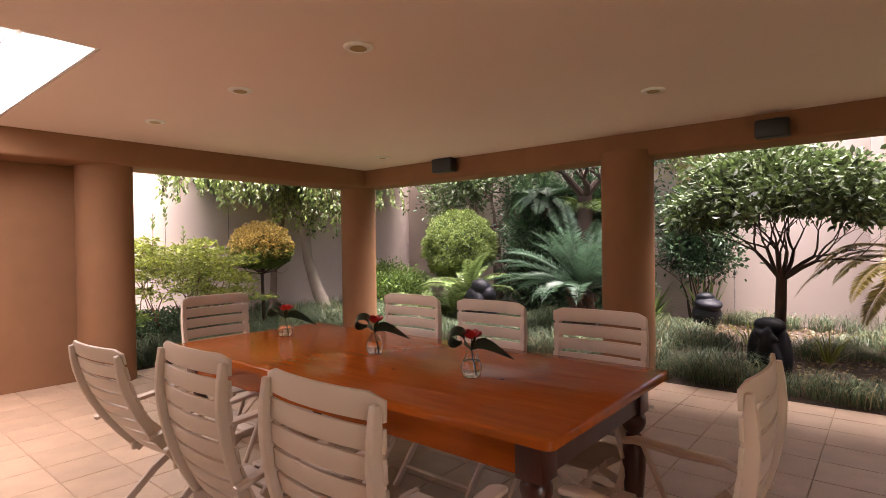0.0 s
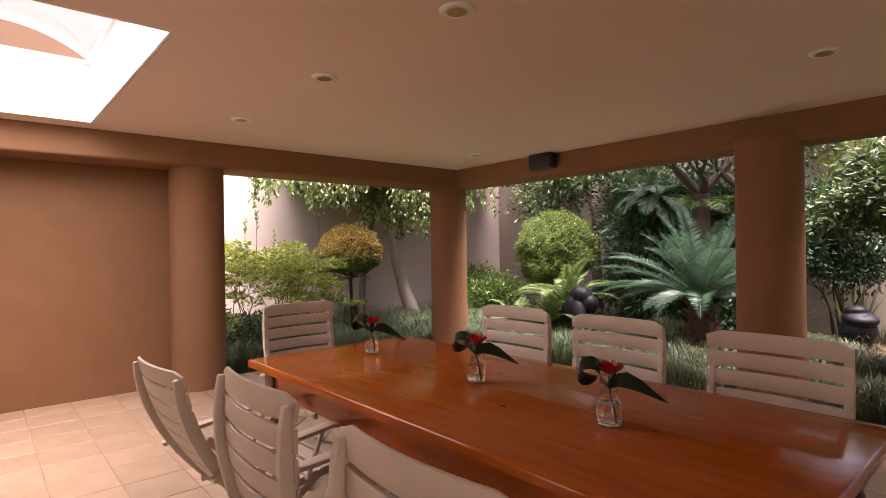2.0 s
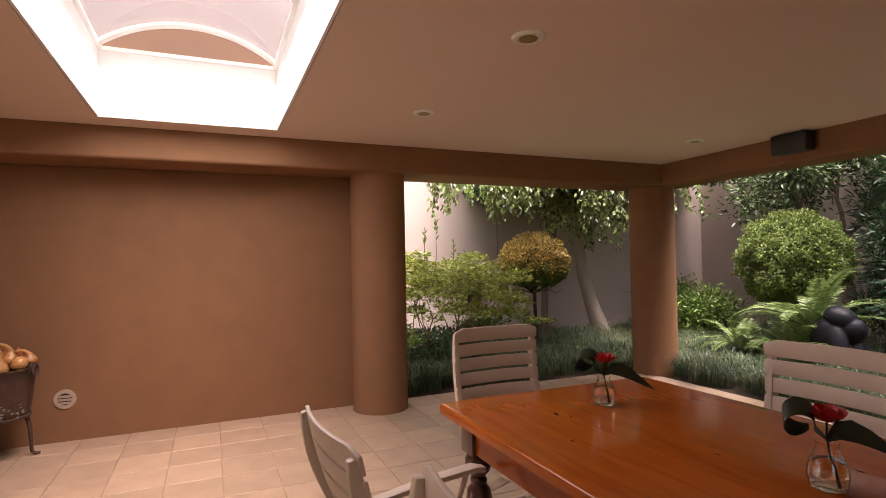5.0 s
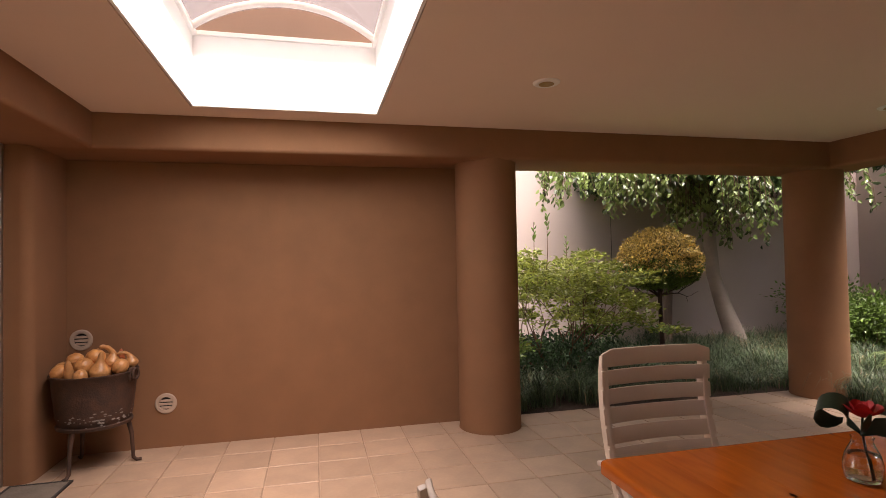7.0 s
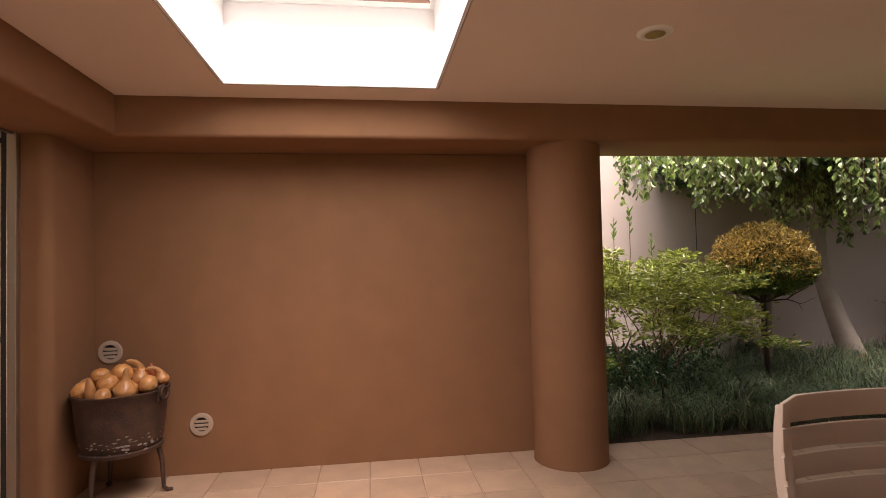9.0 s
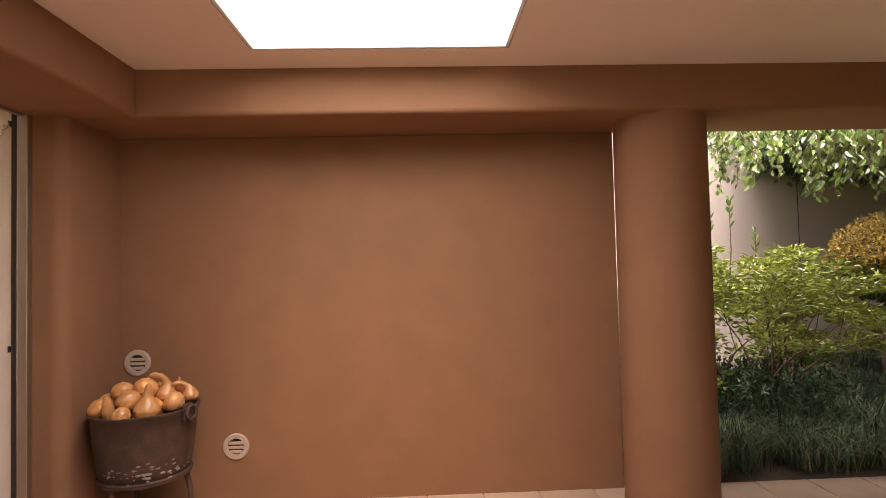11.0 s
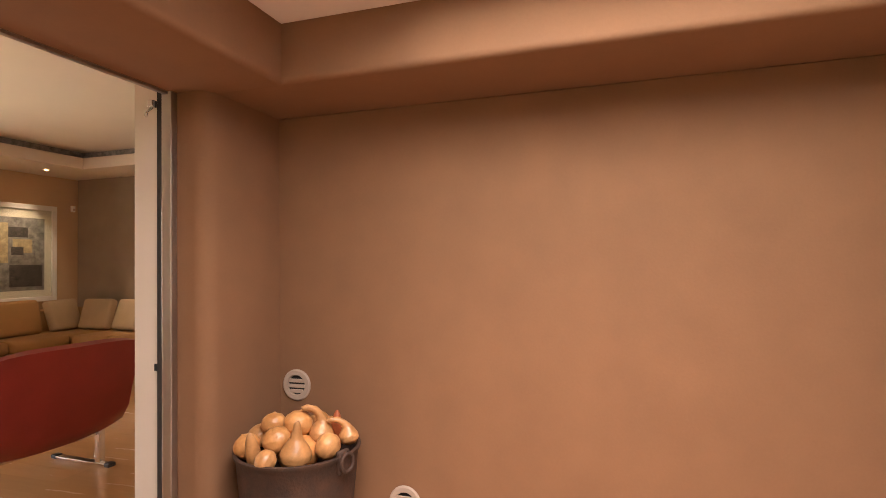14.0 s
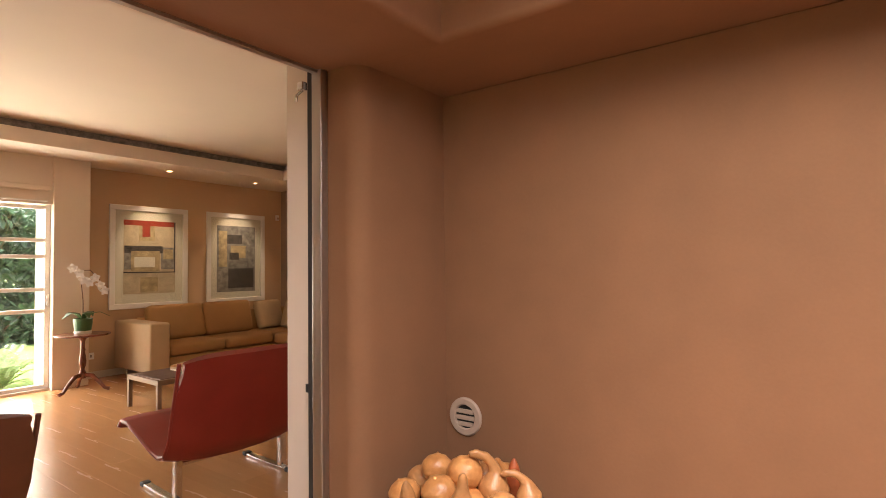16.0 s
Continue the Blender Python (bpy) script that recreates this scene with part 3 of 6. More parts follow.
def chair_model(recline):
    """A slatted garden armchair that faces +y; recline leans the back, in degrees."""
    e = empty("garden_armchair")
    lean = radians(recline)

    def back(s):
        bow = 0.05 * math.sin(math.pi * min(1, s / 0.62)) * 0.6
        return Vector((0, -0.14 - s * math.sin(lean) - bow * 0.4 - 0.14 * (s / 0.62) * (1 - s / 0.655) + 0.03 * (s / 0.62) ** 2, 0.33 + s * math.cos(lean)))
    S = 0.655
    for side in (-1, 1):
        pts = [back(S * k / 10) + Vector((side * 0.229, 0.003, 0)) for k in range(11)]
        wid = [0.046] * 8 + [0.044, 0.036, 0.020]
        bm = bmesh.new()
        rings = []
        for i, p in enumerate(pts):
            d = (pts[min(i + 1, 10)] - pts[max(i - 1, 0)]).normalized()
            nrm = Vector((1, 0, 0)).cross(d).normalized()
            w = wid[i]
            rings.append([bm.verts.new(p + Vector((a * 0.013, 0, 0)) + nrm * b * w / 2) for a, b in ((-1, -1), (1, -1), (1, 1), (-1, 1))])
        for a, b in zip(rings, rings[1:]):
            for k in range(4):
                bm.faces.new((a[k], a[(k + 1) % 4], b[(k + 1) % 4], b[k]))
        bm.faces.new(rings[0][::-1]), bm.faces.new(rings[-1])
        part("back_post", soften(bm, 0.005), CHAIR, e, smooth=40)
    for k in range(8):
        s0 = 0.070 + k * 0.0770
        s1 = s0 + (0.063 if k < 7 else 0.074)
        bm = bmesh.new()
        rows = []
        for j in range(11):
            u = -1 + 2 * j / 10
            x = u * 0.247
            hollow = 0.030 * (1 - u * u)
            a, b = back(s0), back(s1)
            up = (b - a).normalized()
            nrm = Vector((1, 0, 0)).cross(up).normalized()
            drop = 0.018 * max(0, abs(u) - 0.8) / 0.2 if k == 7 else 0
            off = Vector((0, 0.022 - hollow, 0))
            rows.append([bm.verts.new(q + Vector((x, 0, 0)) + off + nrm * w) for q, w in ((a, -0.006), (b - up * drop, -0.006), (b - up * drop, 0.006), (a, 0.006))])
        for a, b in zip(rows, rows[1:]):
            for q in range(4):
                bm.faces.new((a[q], a[(q + 1) % 4], b[(q + 1) % 4], b[q]))
        bm.faces.new(rows[0][::-1]), bm.faces.new(rows[-1])
        part("back_slat", soften(bm, 0.003), CHAIR, e, smooth=40)
    for k in range(5):
        y = -0.10 + k * 0.082
        bm = boxed(-0.22, y, 0.0, 0.22, y + 0.070, 0.014, 0.004)
        ob = part("seat_slat", bm, CHAIR, e)
        ob.location = (0, 0, 0.375 + 0.012 * k - 0.0012 * k * k)
    for side in (-1, 1):
        bm = ribbon(bmesh.new(), [(side * 0.20, -0.20, 0.355), (side * 0.20, 0.0, 0.372), (side * 0.20, 0.20, 0.398), (side * 0.20, 0.31, 0.405)], 0.022, 0.036, (1, 0, 0))
        part("seat_rail", soften(bm, 0.004), CHAIR, e, smooth=40)
        joint = back(0.26)
        bm = ribbon(bmesh.new(), [(side * 0.262, joint.y - 0.02, joint.z - 0.035), (side * 0.264, joint.y + 0.12, joint.z + 0.005), (side * 0.262, 0.0, 0.585), (side * 0.258, 0.16, 0.598), (side * 0.255, 0.205, 0.587)], [0.034, 0.046, 0.056, 0.058, 0.036], 0.020, (1, 0, 0))
        part("armrest", soften(bm, 0.006), CHAIR, e, smooth=40)
        part("arm_strut", tubed([(side * 0.250, 0.13, 0.585), (side * 0.250, 0.05, 0.40)], 0.010, 10), CHAIR, e, smooth=50)
        bm = ribbon(bmesh.new(), [(side * 0.235, 0.30, 0.0), (side * 0.235, 0.05, 0.28), (side * 0.235, -0.16, 0.50)], 0.020, 0.036, (1, 0, 0))
        part("front_leg", soften(bm, 0.004), CHAIR, e, smooth=40)
        bm = ribbon(bmesh.new(), [(side * 0.178, -0.36, 0.0), (side * 0.178, -0.10, 0.22), (side * 0.178, 0.16, 0.385)], 0.020, 0.036, (1, 0, 0))
        part("rear_leg", soften(bm, 0.004), CHAIR, e, smooth=40)
        part("bolt", tubed([(side * 0.228, -0.035, 0.365), (side * 0.252, -0.035, 0.365)], 0.008, 10), STEEL, e, "small metal pivot bolt", smooth=50)
        b = back(0.16)
        part("bolt", tubed([(side * 0.2275, b.y - 0.014, b.z), (side * 0.236, b.y - 0.014, b.z)], 0.008, 10), STEEL, e, "small metal pivot bolt", smooth=50)
    part("stretcher", tubed([(-0.235, 0.22, 0.09), (0.235, 0.22, 0.09)], 0.009, 8), CHAIR, e, smooth=50)
    part("stretcher", tubed([(-0.178, -0.30, 0.05), (0.178, -0.30, 0.05)], 0.009, 8), CHAIR, e, smooth=50)
    return tagged(e, "cream slatted folding garden armchair drawn up to the table", "chair", "chairs round the table")


TOP = 0.30
chair = chair_model(17)
chair.matrix_basis = pose(5.08, 2.02 + TOP, 0)
for x, y, turn in ((4.35, 2.03 + TOP, 0), (3.72, 3.86 - TOP, 181), (4.38, 3.84 - TOP, 179), (5.10, 3.77 - TOP, 180), (2.775, 3.09, -90), (5.678, 2.878, 90.5)):
    copy_thing(chair, pose(x, y, 0, 0, 0, turn))
low = chair_model(31)
low.matrix_basis = pose(3.55, 2.41, 0, 0, 0, 4)
tagged(low, "cream slatted garden armchair with its back reclined further")


# ---- the garden: ground and walls ----
BACK_Y, LEFT_X = 10.6, -2.7
structure(part("ground", boxed(-150, -150, -0.30, 150, 150, -0.14), LAWN), "wide green lawn around the house", "ground")
bm = bmesh.new()
bmesh.ops.create_grid(bm, x_segments=70, y_segments=70, size=0.5)
for v in bm.verts:
    x, y = LEFT_X + (v.co.x + 0.5) * 11.4, 3.0 + (v.co.y + 0.5) * (BACK_Y - 3.0)
    rise = min(1.0, max(0.0, max(-x, y - 6.4)) / 1.2)
    v.co = (x, y, -0.02 + 0.05 * rise * (1 if x < -0.02 or y > 6.33 else 0) + 0.03 * noise.noise((x * 2.2, y * 2.2, 0)) * rise - (0.10 if x > -0.02 and y < 6.33 else 0))
soil = part("garden_bed", bm, SOIL, smooth=80)
structure(soil, "dark garden soil with leaf litter in the planting bed", "ground")
structure(part("wall_garden_left", boxed(LEFT_X - 0.2, -0.225, -0.2, LEFT_X, BACK_Y + 0.2, 3.3, 0.01), GARDEN_WALL), "tall pinkish grey plastered garden wall, weather stained", "wall")
structure(part("wall_garden_back", boxed(LEFT_X, BACK_Y, -0.2, 9.0, BACK_Y + 0.2, 3.3, 0.01), GARDEN_WALL), "tall pinkish grey plastered garden wall behind the planting", "wall")
# added out of view: its height keeps sky light off the back wall
structure(part("wall_house_east", boxed(7.95, 6.95, -0.2, 8.15, BACK_Y, 5.6, 0.01), GARDEN_WALL), "unseen tall plastered wall added to shade the back garden wall", "wall")
structure(part("wall_garden_end", boxed(LEFT_X, -0.225, -0.2, -0.162, -0.02, 3.3, 0.01), GARDEN_WALL), "plastered garden wall beside the house", "wall")
for y in (6.0,):
    structure(part("trim", boxed(LEFT_X, y, -0.1, LEFT_X + 0.003, y + 0.008, 3.28), DARKGAP), "thin vertical movement joint in the garden wall", "wall joint")


# ---- plants ----
def leaves(name, pos, aim, size, mat, parent, aspect=0.5, fold=0.25, droop=0.0, label=""):
    """Many small folded leaves in one mesh: base points, directions, lengths."""
    n = len(pos)
    rng = np.random.default_rng(n)
    aim = np.asarray(aim, float)
    aim /= np.linalg.norm(aim, axis=1)[:, None] + 1e-9
    rnd = rng.normal(size=(n, 3))
    side = np.cross(aim, rnd)
    side /= np.linalg.norm(side, axis=1)[:, None] + 1e-9
    up = np.cross(side, aim)
    s = np.asarray(size, float).reshape(-1, 1) * np.ones((n, 1))
    base = np.asarray(pos, float)
    tip = base + aim * s - np.array([0, 0, 1.0]) * s * droop
    half, lift = side * s * aspect * 0.5, up * s * fold * aspect
    low, high = base + aim * s * 0.28 + lift * 0.9, base + aim * s * 0.66 + lift * 0.8
    v = np.stack([base, low + half * 0.92, high + half * 0.82, tip, high - half * 0.82, low - half * 0.92], 1).reshape(-1, 3)
    k = np.arange(n) * 6
    f = np.concatenate([np.stack([k, k + 1, k + 2], 1), np.stack([k, k + 2, k + 3], 1), np.stack([k, k + 3, k + 4], 1), np.stack([k, k + 4, k + 5], 1)])
    me = bpy.data.meshes.new(name)
    me.from_pydata(v.tolist(), [], f.tolist())
    return mesh_part(name, me, mat, parent, label)


def ball_points(rng, n, centre, radii, shell=0.25, floor=-1.0, rough=0.06):
    """Points near the skin of an ellipsoid, and the ways outwards."""
    d = rng.normal(size=(n * 3, 3))
    d /= np.linalg.norm(d, axis=1)[:, None]
    d = d[d[:, 2] > floor][:n]
    lump = np.array([1 + rough * noise.noise(Vector(q) * 4) for q in d.tolist()])
    r = (1 - shell * rng.random(len(d)) ** 2) * lump
    p = np.asarray(centre) + d * r[:, None] * np.asarray(radii)
    return p, d


def limbs(bm, p, d, length, radius, depth, rng, tips, spread=0.6, up=0.25, split=(2, 3), seg=6):
    """Forking branches; the ends are gathered in tips."""
    p, d = Vector(p), Vector(d).normalized()
    pts, rad = [p.copy()], [radius]
    for k in range(3):
        d = (d + Vector(rng.normal(size=3).tolist()) * 0.16 + Vector((0, 0, up * 0.2))).normalized()
        p = p + d * length / 3
        pts.append(p.copy())
        rad.append(radius * (1 - 0.12 * (k + 1)))
    tube(bm, pts, rad, seg)
    tips.append((p.copy(), d.copy(), depth))
    if depth <= 0:
        return
    count = int(rng.integers(split[0], split[1] + 1))
    turn = rng.random() * 6.28
    for k in range(count):
        side = d.orthogonal().normalized()
        side.rotate(Matrix.Rotation(turn + k * 6.28 / count + rng.normal() * 0.3, 3, d))
        limbs(bm, p, d + side * spread * (0.7 + 0.6 * rng.random()) + Vector((0, 0, up)), length * (0.66 + 0.2 * rng.random()), rad[-1] * 0.72, depth - 1, rng, tips, spread, up, split, max(4, seg - 1))


def cluster(rng, tips, n, radius, flat=0.7):
    """Leaf points gathered round branch ends."""
    c = np.array([t[0][:] for t in tips])
    i = rng.integers(0, len(c), n)
    off = rng.normal(size=(n, 3)) * radius * np.array([1, 1, flat])
    return c[i] + off, off + rng.normal(size=(n, 3)) * radius * 0.6


def frond_set(base, count, length, lift, pairs, leaflet, mat, parent, rng, rise=0.75, width=0.10, vee=0.35, turn0=0.0, arc=6.283):
    """A rosette of arching fronds with paired leaflets, each frond a mesh of its own."""
    for k in range(count):
        a = turn0 + arc * (k + rng.random() * 0.7) / count
        out = Vector((math.cos(a), math.sin(a), 0))
        el = lift[0] + (lift[1] - lift[0]) * rng.random()
        ln = length * (0.8 + 0.35 * rng.random())
        pts, n = [], 12
        p, d = Vector(base), (out * math.cos(el) + Vector((0, 0, math.sin(el)))).normalized()
        for j in range(n + 1):
            pts.append(p.copy())
            p = p + d * ln / n
            d = (d - Vector((0, 0, (1 - rise) * 0.32 * (j / n + 0.3)))).normalized()
        bm = tubed(pts[::2], [0.006 * (1 - 0.7 * i / 6) for i in range(7)], 4)
        for j in range(pairs):
            u = 0.10 + 0.88 * j / pairs
            i = min(n - 1, int(u * n))
            q = pts[i].lerp(pts[i + 1], u * n - i)
            along = (pts[i + 1] - pts[i]).normalized()
            flat = along.cross(Vector((0, 0, 1))).normalized()
            upv = flat.cross(along)
            w = leaflet * math.sin(math.pi * min(1, 0.12 + 0.9 * u)) ** 0.6
            for sgn in (-1, 1):
                aim = (flat * sgn + along * 0.55 + upv * vee + Vector(rng.normal(size=3).tolist()) * 0.06).normalized()
                s = w * (0.9 + 0.2 * rng.random())
                half = along * s * width * 0.5
                tip = q + aim * s - Vector((0, 0, 0.08 * s))
                mid = q + aim * s * 0.45
                bm.faces.new([bm.verts.new(c) for c in (q, mid + half, tip, mid - half)])
        part("frond", bm, mat, parent)


def lime_shrub():
    rng = np.random.default_rng(11)
    e = empty("shrub", pose(-1.02, 4.30, 0.05) @ Matrix.Diagonal((1, 1, 1.14, 1)))
    bm, tips = bmesh.new(), []
    for k in range(11):
        a = k * 0.571
        limbs(bm, (0.05 * math.cos(a), 0.05 * math.sin(a), -0.1), (math.cos(a) * 0.6, math.sin(a) * 0.85, 1.05), 0.48, 0.018, 3, rng, tips, 0.55, 0.10, (2, 3), 5)
    part("branch_framework", bm, TWIG, e, "thin brown branches")
    ends = [t for t in tips if t[2] <= 2 and 0.2 < t[0].z < 1.34]
    n = 17000
    p, d = cluster(rng, ends, n, 0.062, 0.30)
    d[:, 2] = np.abs(d[:, 2]) * 0.6
    # greener and darker leaves lower down stand in for shade inside the shrub
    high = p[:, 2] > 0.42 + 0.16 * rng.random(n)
    size = 0.034 + 0.026 * rng.random(n)
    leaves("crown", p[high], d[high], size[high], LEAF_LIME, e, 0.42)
    leaves("under_crown", p[~high], d[~high], size[~high], LEAF_MID, e, 0.42, label="greener leaves low in the shrub, toned down as shade")
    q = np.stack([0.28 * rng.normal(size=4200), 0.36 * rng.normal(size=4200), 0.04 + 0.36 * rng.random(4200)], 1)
    leaves("lower_foliage", q, rng.normal(size=(4200, 3)), 0.035 + 0.025 * rng.random(4200), LEAF_DARK, e, 0.42, label="lower leaves coloured dark green to stand for shade")
    wisps = bmesh.new()
    pp, dd = [], []
    for k, (x, y, h) in enumerate(((0.0, -0.26, 1.50), (0.08, -0.14, 1.55), (-0.08, 0.16, 1.36))):
        tube(wisps, [(x, y, 0.9), (x + 0.02, y + 0.02, 1.2), (x, y + 0.03, h)], [0.006, 0.004, 0.002], 4)
        for j in range(16):
            z = h - 0.20 * rng.random()
            a = rng.random() * 6.28
            pp.append((x + 0.01, y + 0.025, z)), dd.append((math.cos(a), math.sin(a), 1.3))
    tagged(part("shoot_mass", wisps, TWIG, e), kind="stuff")
    leaves("shoot_foliage", pp, dd, 0.034 + 0.03 * rng.random(len(pp)), LEAF_MID, e, 0.38)
    tagged(e, "loose lime green shrub with thin brown branches", "shrub")


lime_shrub()


def topiary():
    rng = np.random.default_rng(12)
    e = empty("topiary_tree", pose(-1.13, 5.68, 0.05))
    part("trunk", tubed([(0.03, 0.02, -0.15), (0.0, 0.015, 0.35), (0.02, -0.01, 0.7), (0, 0, 1.15)], [0.034, 0.027, 0.024, 0.028], 10), BARK_DARK, e, "slim dark stem", smooth=60)
    bm, tips = bmesh.new(), []
    for k in range(9):
        a = k * 0.7
        limbs(bm, (0, 0, 0.84), (math.cos(a), math.sin(a), 0.5), 0.24, 0.012, 2, rng, tips, 0.5, 0.1, (2, 2), 4)
    part("branch_framework", bm, BARK_DARK, e)
    n = 26000
    p, d = ball_points(rng, n, (0, 0, 0), (0.455, 0.455, 0.43), 0.22, -0.95, 0.14)
    below = p[:, 2] < 0
    p[below, 2] *= 0.62
    p[:, 2] += 1.20
    p += rng.normal(size=p.shape) * 0.012
    aim = d * 0.5 + rng.normal(size=d.shape) * 0.75
    size = 0.022 + 0.018 * rng.random(len(p))
    # golden leaf colour; lit top and shaded underside are put into the two tones
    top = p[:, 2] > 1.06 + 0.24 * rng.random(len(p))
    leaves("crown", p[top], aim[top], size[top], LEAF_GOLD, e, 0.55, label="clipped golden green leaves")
    leaves("under_crown", p[~top], aim[~top], size[~top], LEAF_MID, e, 0.55, label="green lower leaves, darkened for the dome's shaded underside")
    # darker leaves inside the dome paint the shade between the outer ones
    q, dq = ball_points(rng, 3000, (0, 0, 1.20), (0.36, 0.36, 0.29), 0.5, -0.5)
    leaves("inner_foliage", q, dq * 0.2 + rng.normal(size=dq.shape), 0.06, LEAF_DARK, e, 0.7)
    tagged(e, "standard topiary tree clipped to a golden dome", "tree")


topiary()


def fig_tree():
    rng = np.random.default_rng(13)
    X, Y, Z = -1.95, 7.25, 0.05
    e = empty("weeping_fig_tree", pose(X, Y, Z))
    part("trunk", tubed([(0.12, 0.24, -0.2), (0.09, 0.13, 0.15), (0.03, -0.01, 0.6), (-0.02, -0.12, 1.05), (0.0, -0.18, 1.5), (0.05, -0.2, 2.0)], [0.19, 0.135, 0.105, 0.088, 0.085, 0.08], 14), BARK_PALE, e, "pale smooth leaning trunk", smooth=60)
    part("trunk", tubed([(-0.2, -0.75, -0.2), (-0.22, -0.72, 0.4), (-0.2, -0.7, 1.0), (-0.1, -0.55, 1.9)], [0.075, 0.06, 0.055, 0.05], 10), BARK, e, "second slim grey trunk", smooth=60)
    bm, tips = bmesh.new(), []
    for k in range(8):
        a = k * 0.785
        limbs(bm, (0.05, -0.2, 1.95), (math.cos(a) + 0.3, math.sin(a) - 0.75, 0.8), 0.75, 0.045, 3, rng, tips, 0.6, 0.05, (2, 3), 6)
    for v in bm.verts:
        v.co.x = max(-0.70, min(v.co.x, 1.3))
        v.co.z = max(v.co.z, 1.80)
    part("branch_framework", bm, BARK, e)
    # curtains of hanging twigs: where along the bed, how low, how many
    # places and heights are fitted to the camera's view
    hang = ((4.15, 2.30, 3), (4.31, 1.91, 6), (4.55, 2.21, 6), (4.84, 2.04, 8), (5.10, 1.90, 9), (5.26, 1.85, 8), (5.52, 2.02, 9), (5.76, 2.09, 8), (6.01, 1.64, 9), (6.16, 1.89, 8), (6.30, 1.81, 8), (6.52, 1.46, 11), (6.73, 1.68, 10), (6.94, 1.87, 9), (7.28, 1.83, 9), (7.50, 1.83, 6), (7.93, 1.94, 3), (8.35, 1.87, 2))
    pos, aim, sz = [], [], []
    twigs = bmesh.new()
    for yy, lowest, count in hang:
        for k in range(count * 2):
            x = min(1.38, 0.95 + 0.28 * rng.normal())
            y = yy - Y + 0.085 * rng.normal()
            low = lowest - Z + 0.42 * rng.random() ** 1.4 * (k > 0)
            top = max(low + 0.25, 2.40 + 0.25 * rng.random())
            sway = 0.05 * rng.normal()
            tube(twigs, [(x - 0.10, y - sway, top), (x, y, (top + low) / 2 + 0.05), (x + 0.02, y + sway * 0.5, low)], [0.005, 0.003, 0.0015], 4)
            for j in range(int(34 * (top - low)) + 3):
                s = (j + rng.random()) / (34 * (top - low) + 3)
                a = rng.random() * 6.28
                pos.append((x - 0.10 * (1 - s) + 0.022 * rng.normal(), y + sway * (s - 0.5) + 0.022 * rng.normal(), top + (low - top) * s))
                aim.append((math.cos(a) * 0.75, math.sin(a) * 0.75, -0.9)), sz.append(0.056 + 0.030 * rng.random())
    tagged(part("twig_mass", twigs, TWIG, e), kind="stuff")
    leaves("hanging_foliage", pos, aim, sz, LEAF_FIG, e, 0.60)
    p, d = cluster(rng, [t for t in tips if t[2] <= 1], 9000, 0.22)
    # extra foliage overhead, mostly out of view, added to shade the garden wall
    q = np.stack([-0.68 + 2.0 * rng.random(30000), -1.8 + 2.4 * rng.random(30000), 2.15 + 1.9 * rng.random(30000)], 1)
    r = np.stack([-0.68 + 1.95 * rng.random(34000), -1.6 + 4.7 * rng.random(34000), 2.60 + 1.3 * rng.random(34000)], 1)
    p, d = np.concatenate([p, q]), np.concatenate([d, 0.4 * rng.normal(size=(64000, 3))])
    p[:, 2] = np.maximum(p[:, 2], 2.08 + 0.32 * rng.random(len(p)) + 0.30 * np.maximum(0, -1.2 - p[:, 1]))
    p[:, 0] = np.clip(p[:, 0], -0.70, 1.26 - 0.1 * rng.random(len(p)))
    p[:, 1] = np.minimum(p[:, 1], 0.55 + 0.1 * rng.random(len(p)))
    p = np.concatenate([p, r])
    # crown takes the shaded leaf tone, the hanging twigs the lit one
    leaves("crown", p, d - np.array([0, 0, 0.1]), 0.07 + 0.035 * rng.random(len(p)), LEAF_FIG_SHADED, e, 0.55)
    tagged(e, "weeping fig tree with pale trunk overhanging the bed", "tree")


fig_tree()


def ball_shrub():
    rng = np.random.default_rng(14)
    e = empty("clipped_shrub", pose(0.49, 8.50, 0.07))
    part("trunk", tubed([(0, 0, -0.1), (0.02, 0, 0.4), (0, 0.02, 0.9)], [0.05, 0.04, 0.03], 8), BARK_DARK, e, smooth=60)
    p, d = ball_points(rng, 30000, (0, 0, 1.20), (0.61, 0.60, 0.60), 0.20, -0.9, 0.20)
    p += rng.normal(size=p.shape) * 0.015
    leaves("crown", p, d * 0.4 + rng.normal(size=d.shape) * 0.8, 0.024 + 0.018 * rng.random(len(p)), LEAF_BALL, e, 0.55)
    # dark filling of the ball: shade behind its skin, done by leaf colour
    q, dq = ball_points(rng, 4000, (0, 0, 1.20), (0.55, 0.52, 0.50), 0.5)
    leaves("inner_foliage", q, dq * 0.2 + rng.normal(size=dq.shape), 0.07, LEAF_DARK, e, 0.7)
    tagged(e, "large rounded shrub clipped to a green ball", "shrub")


ball_shrub()


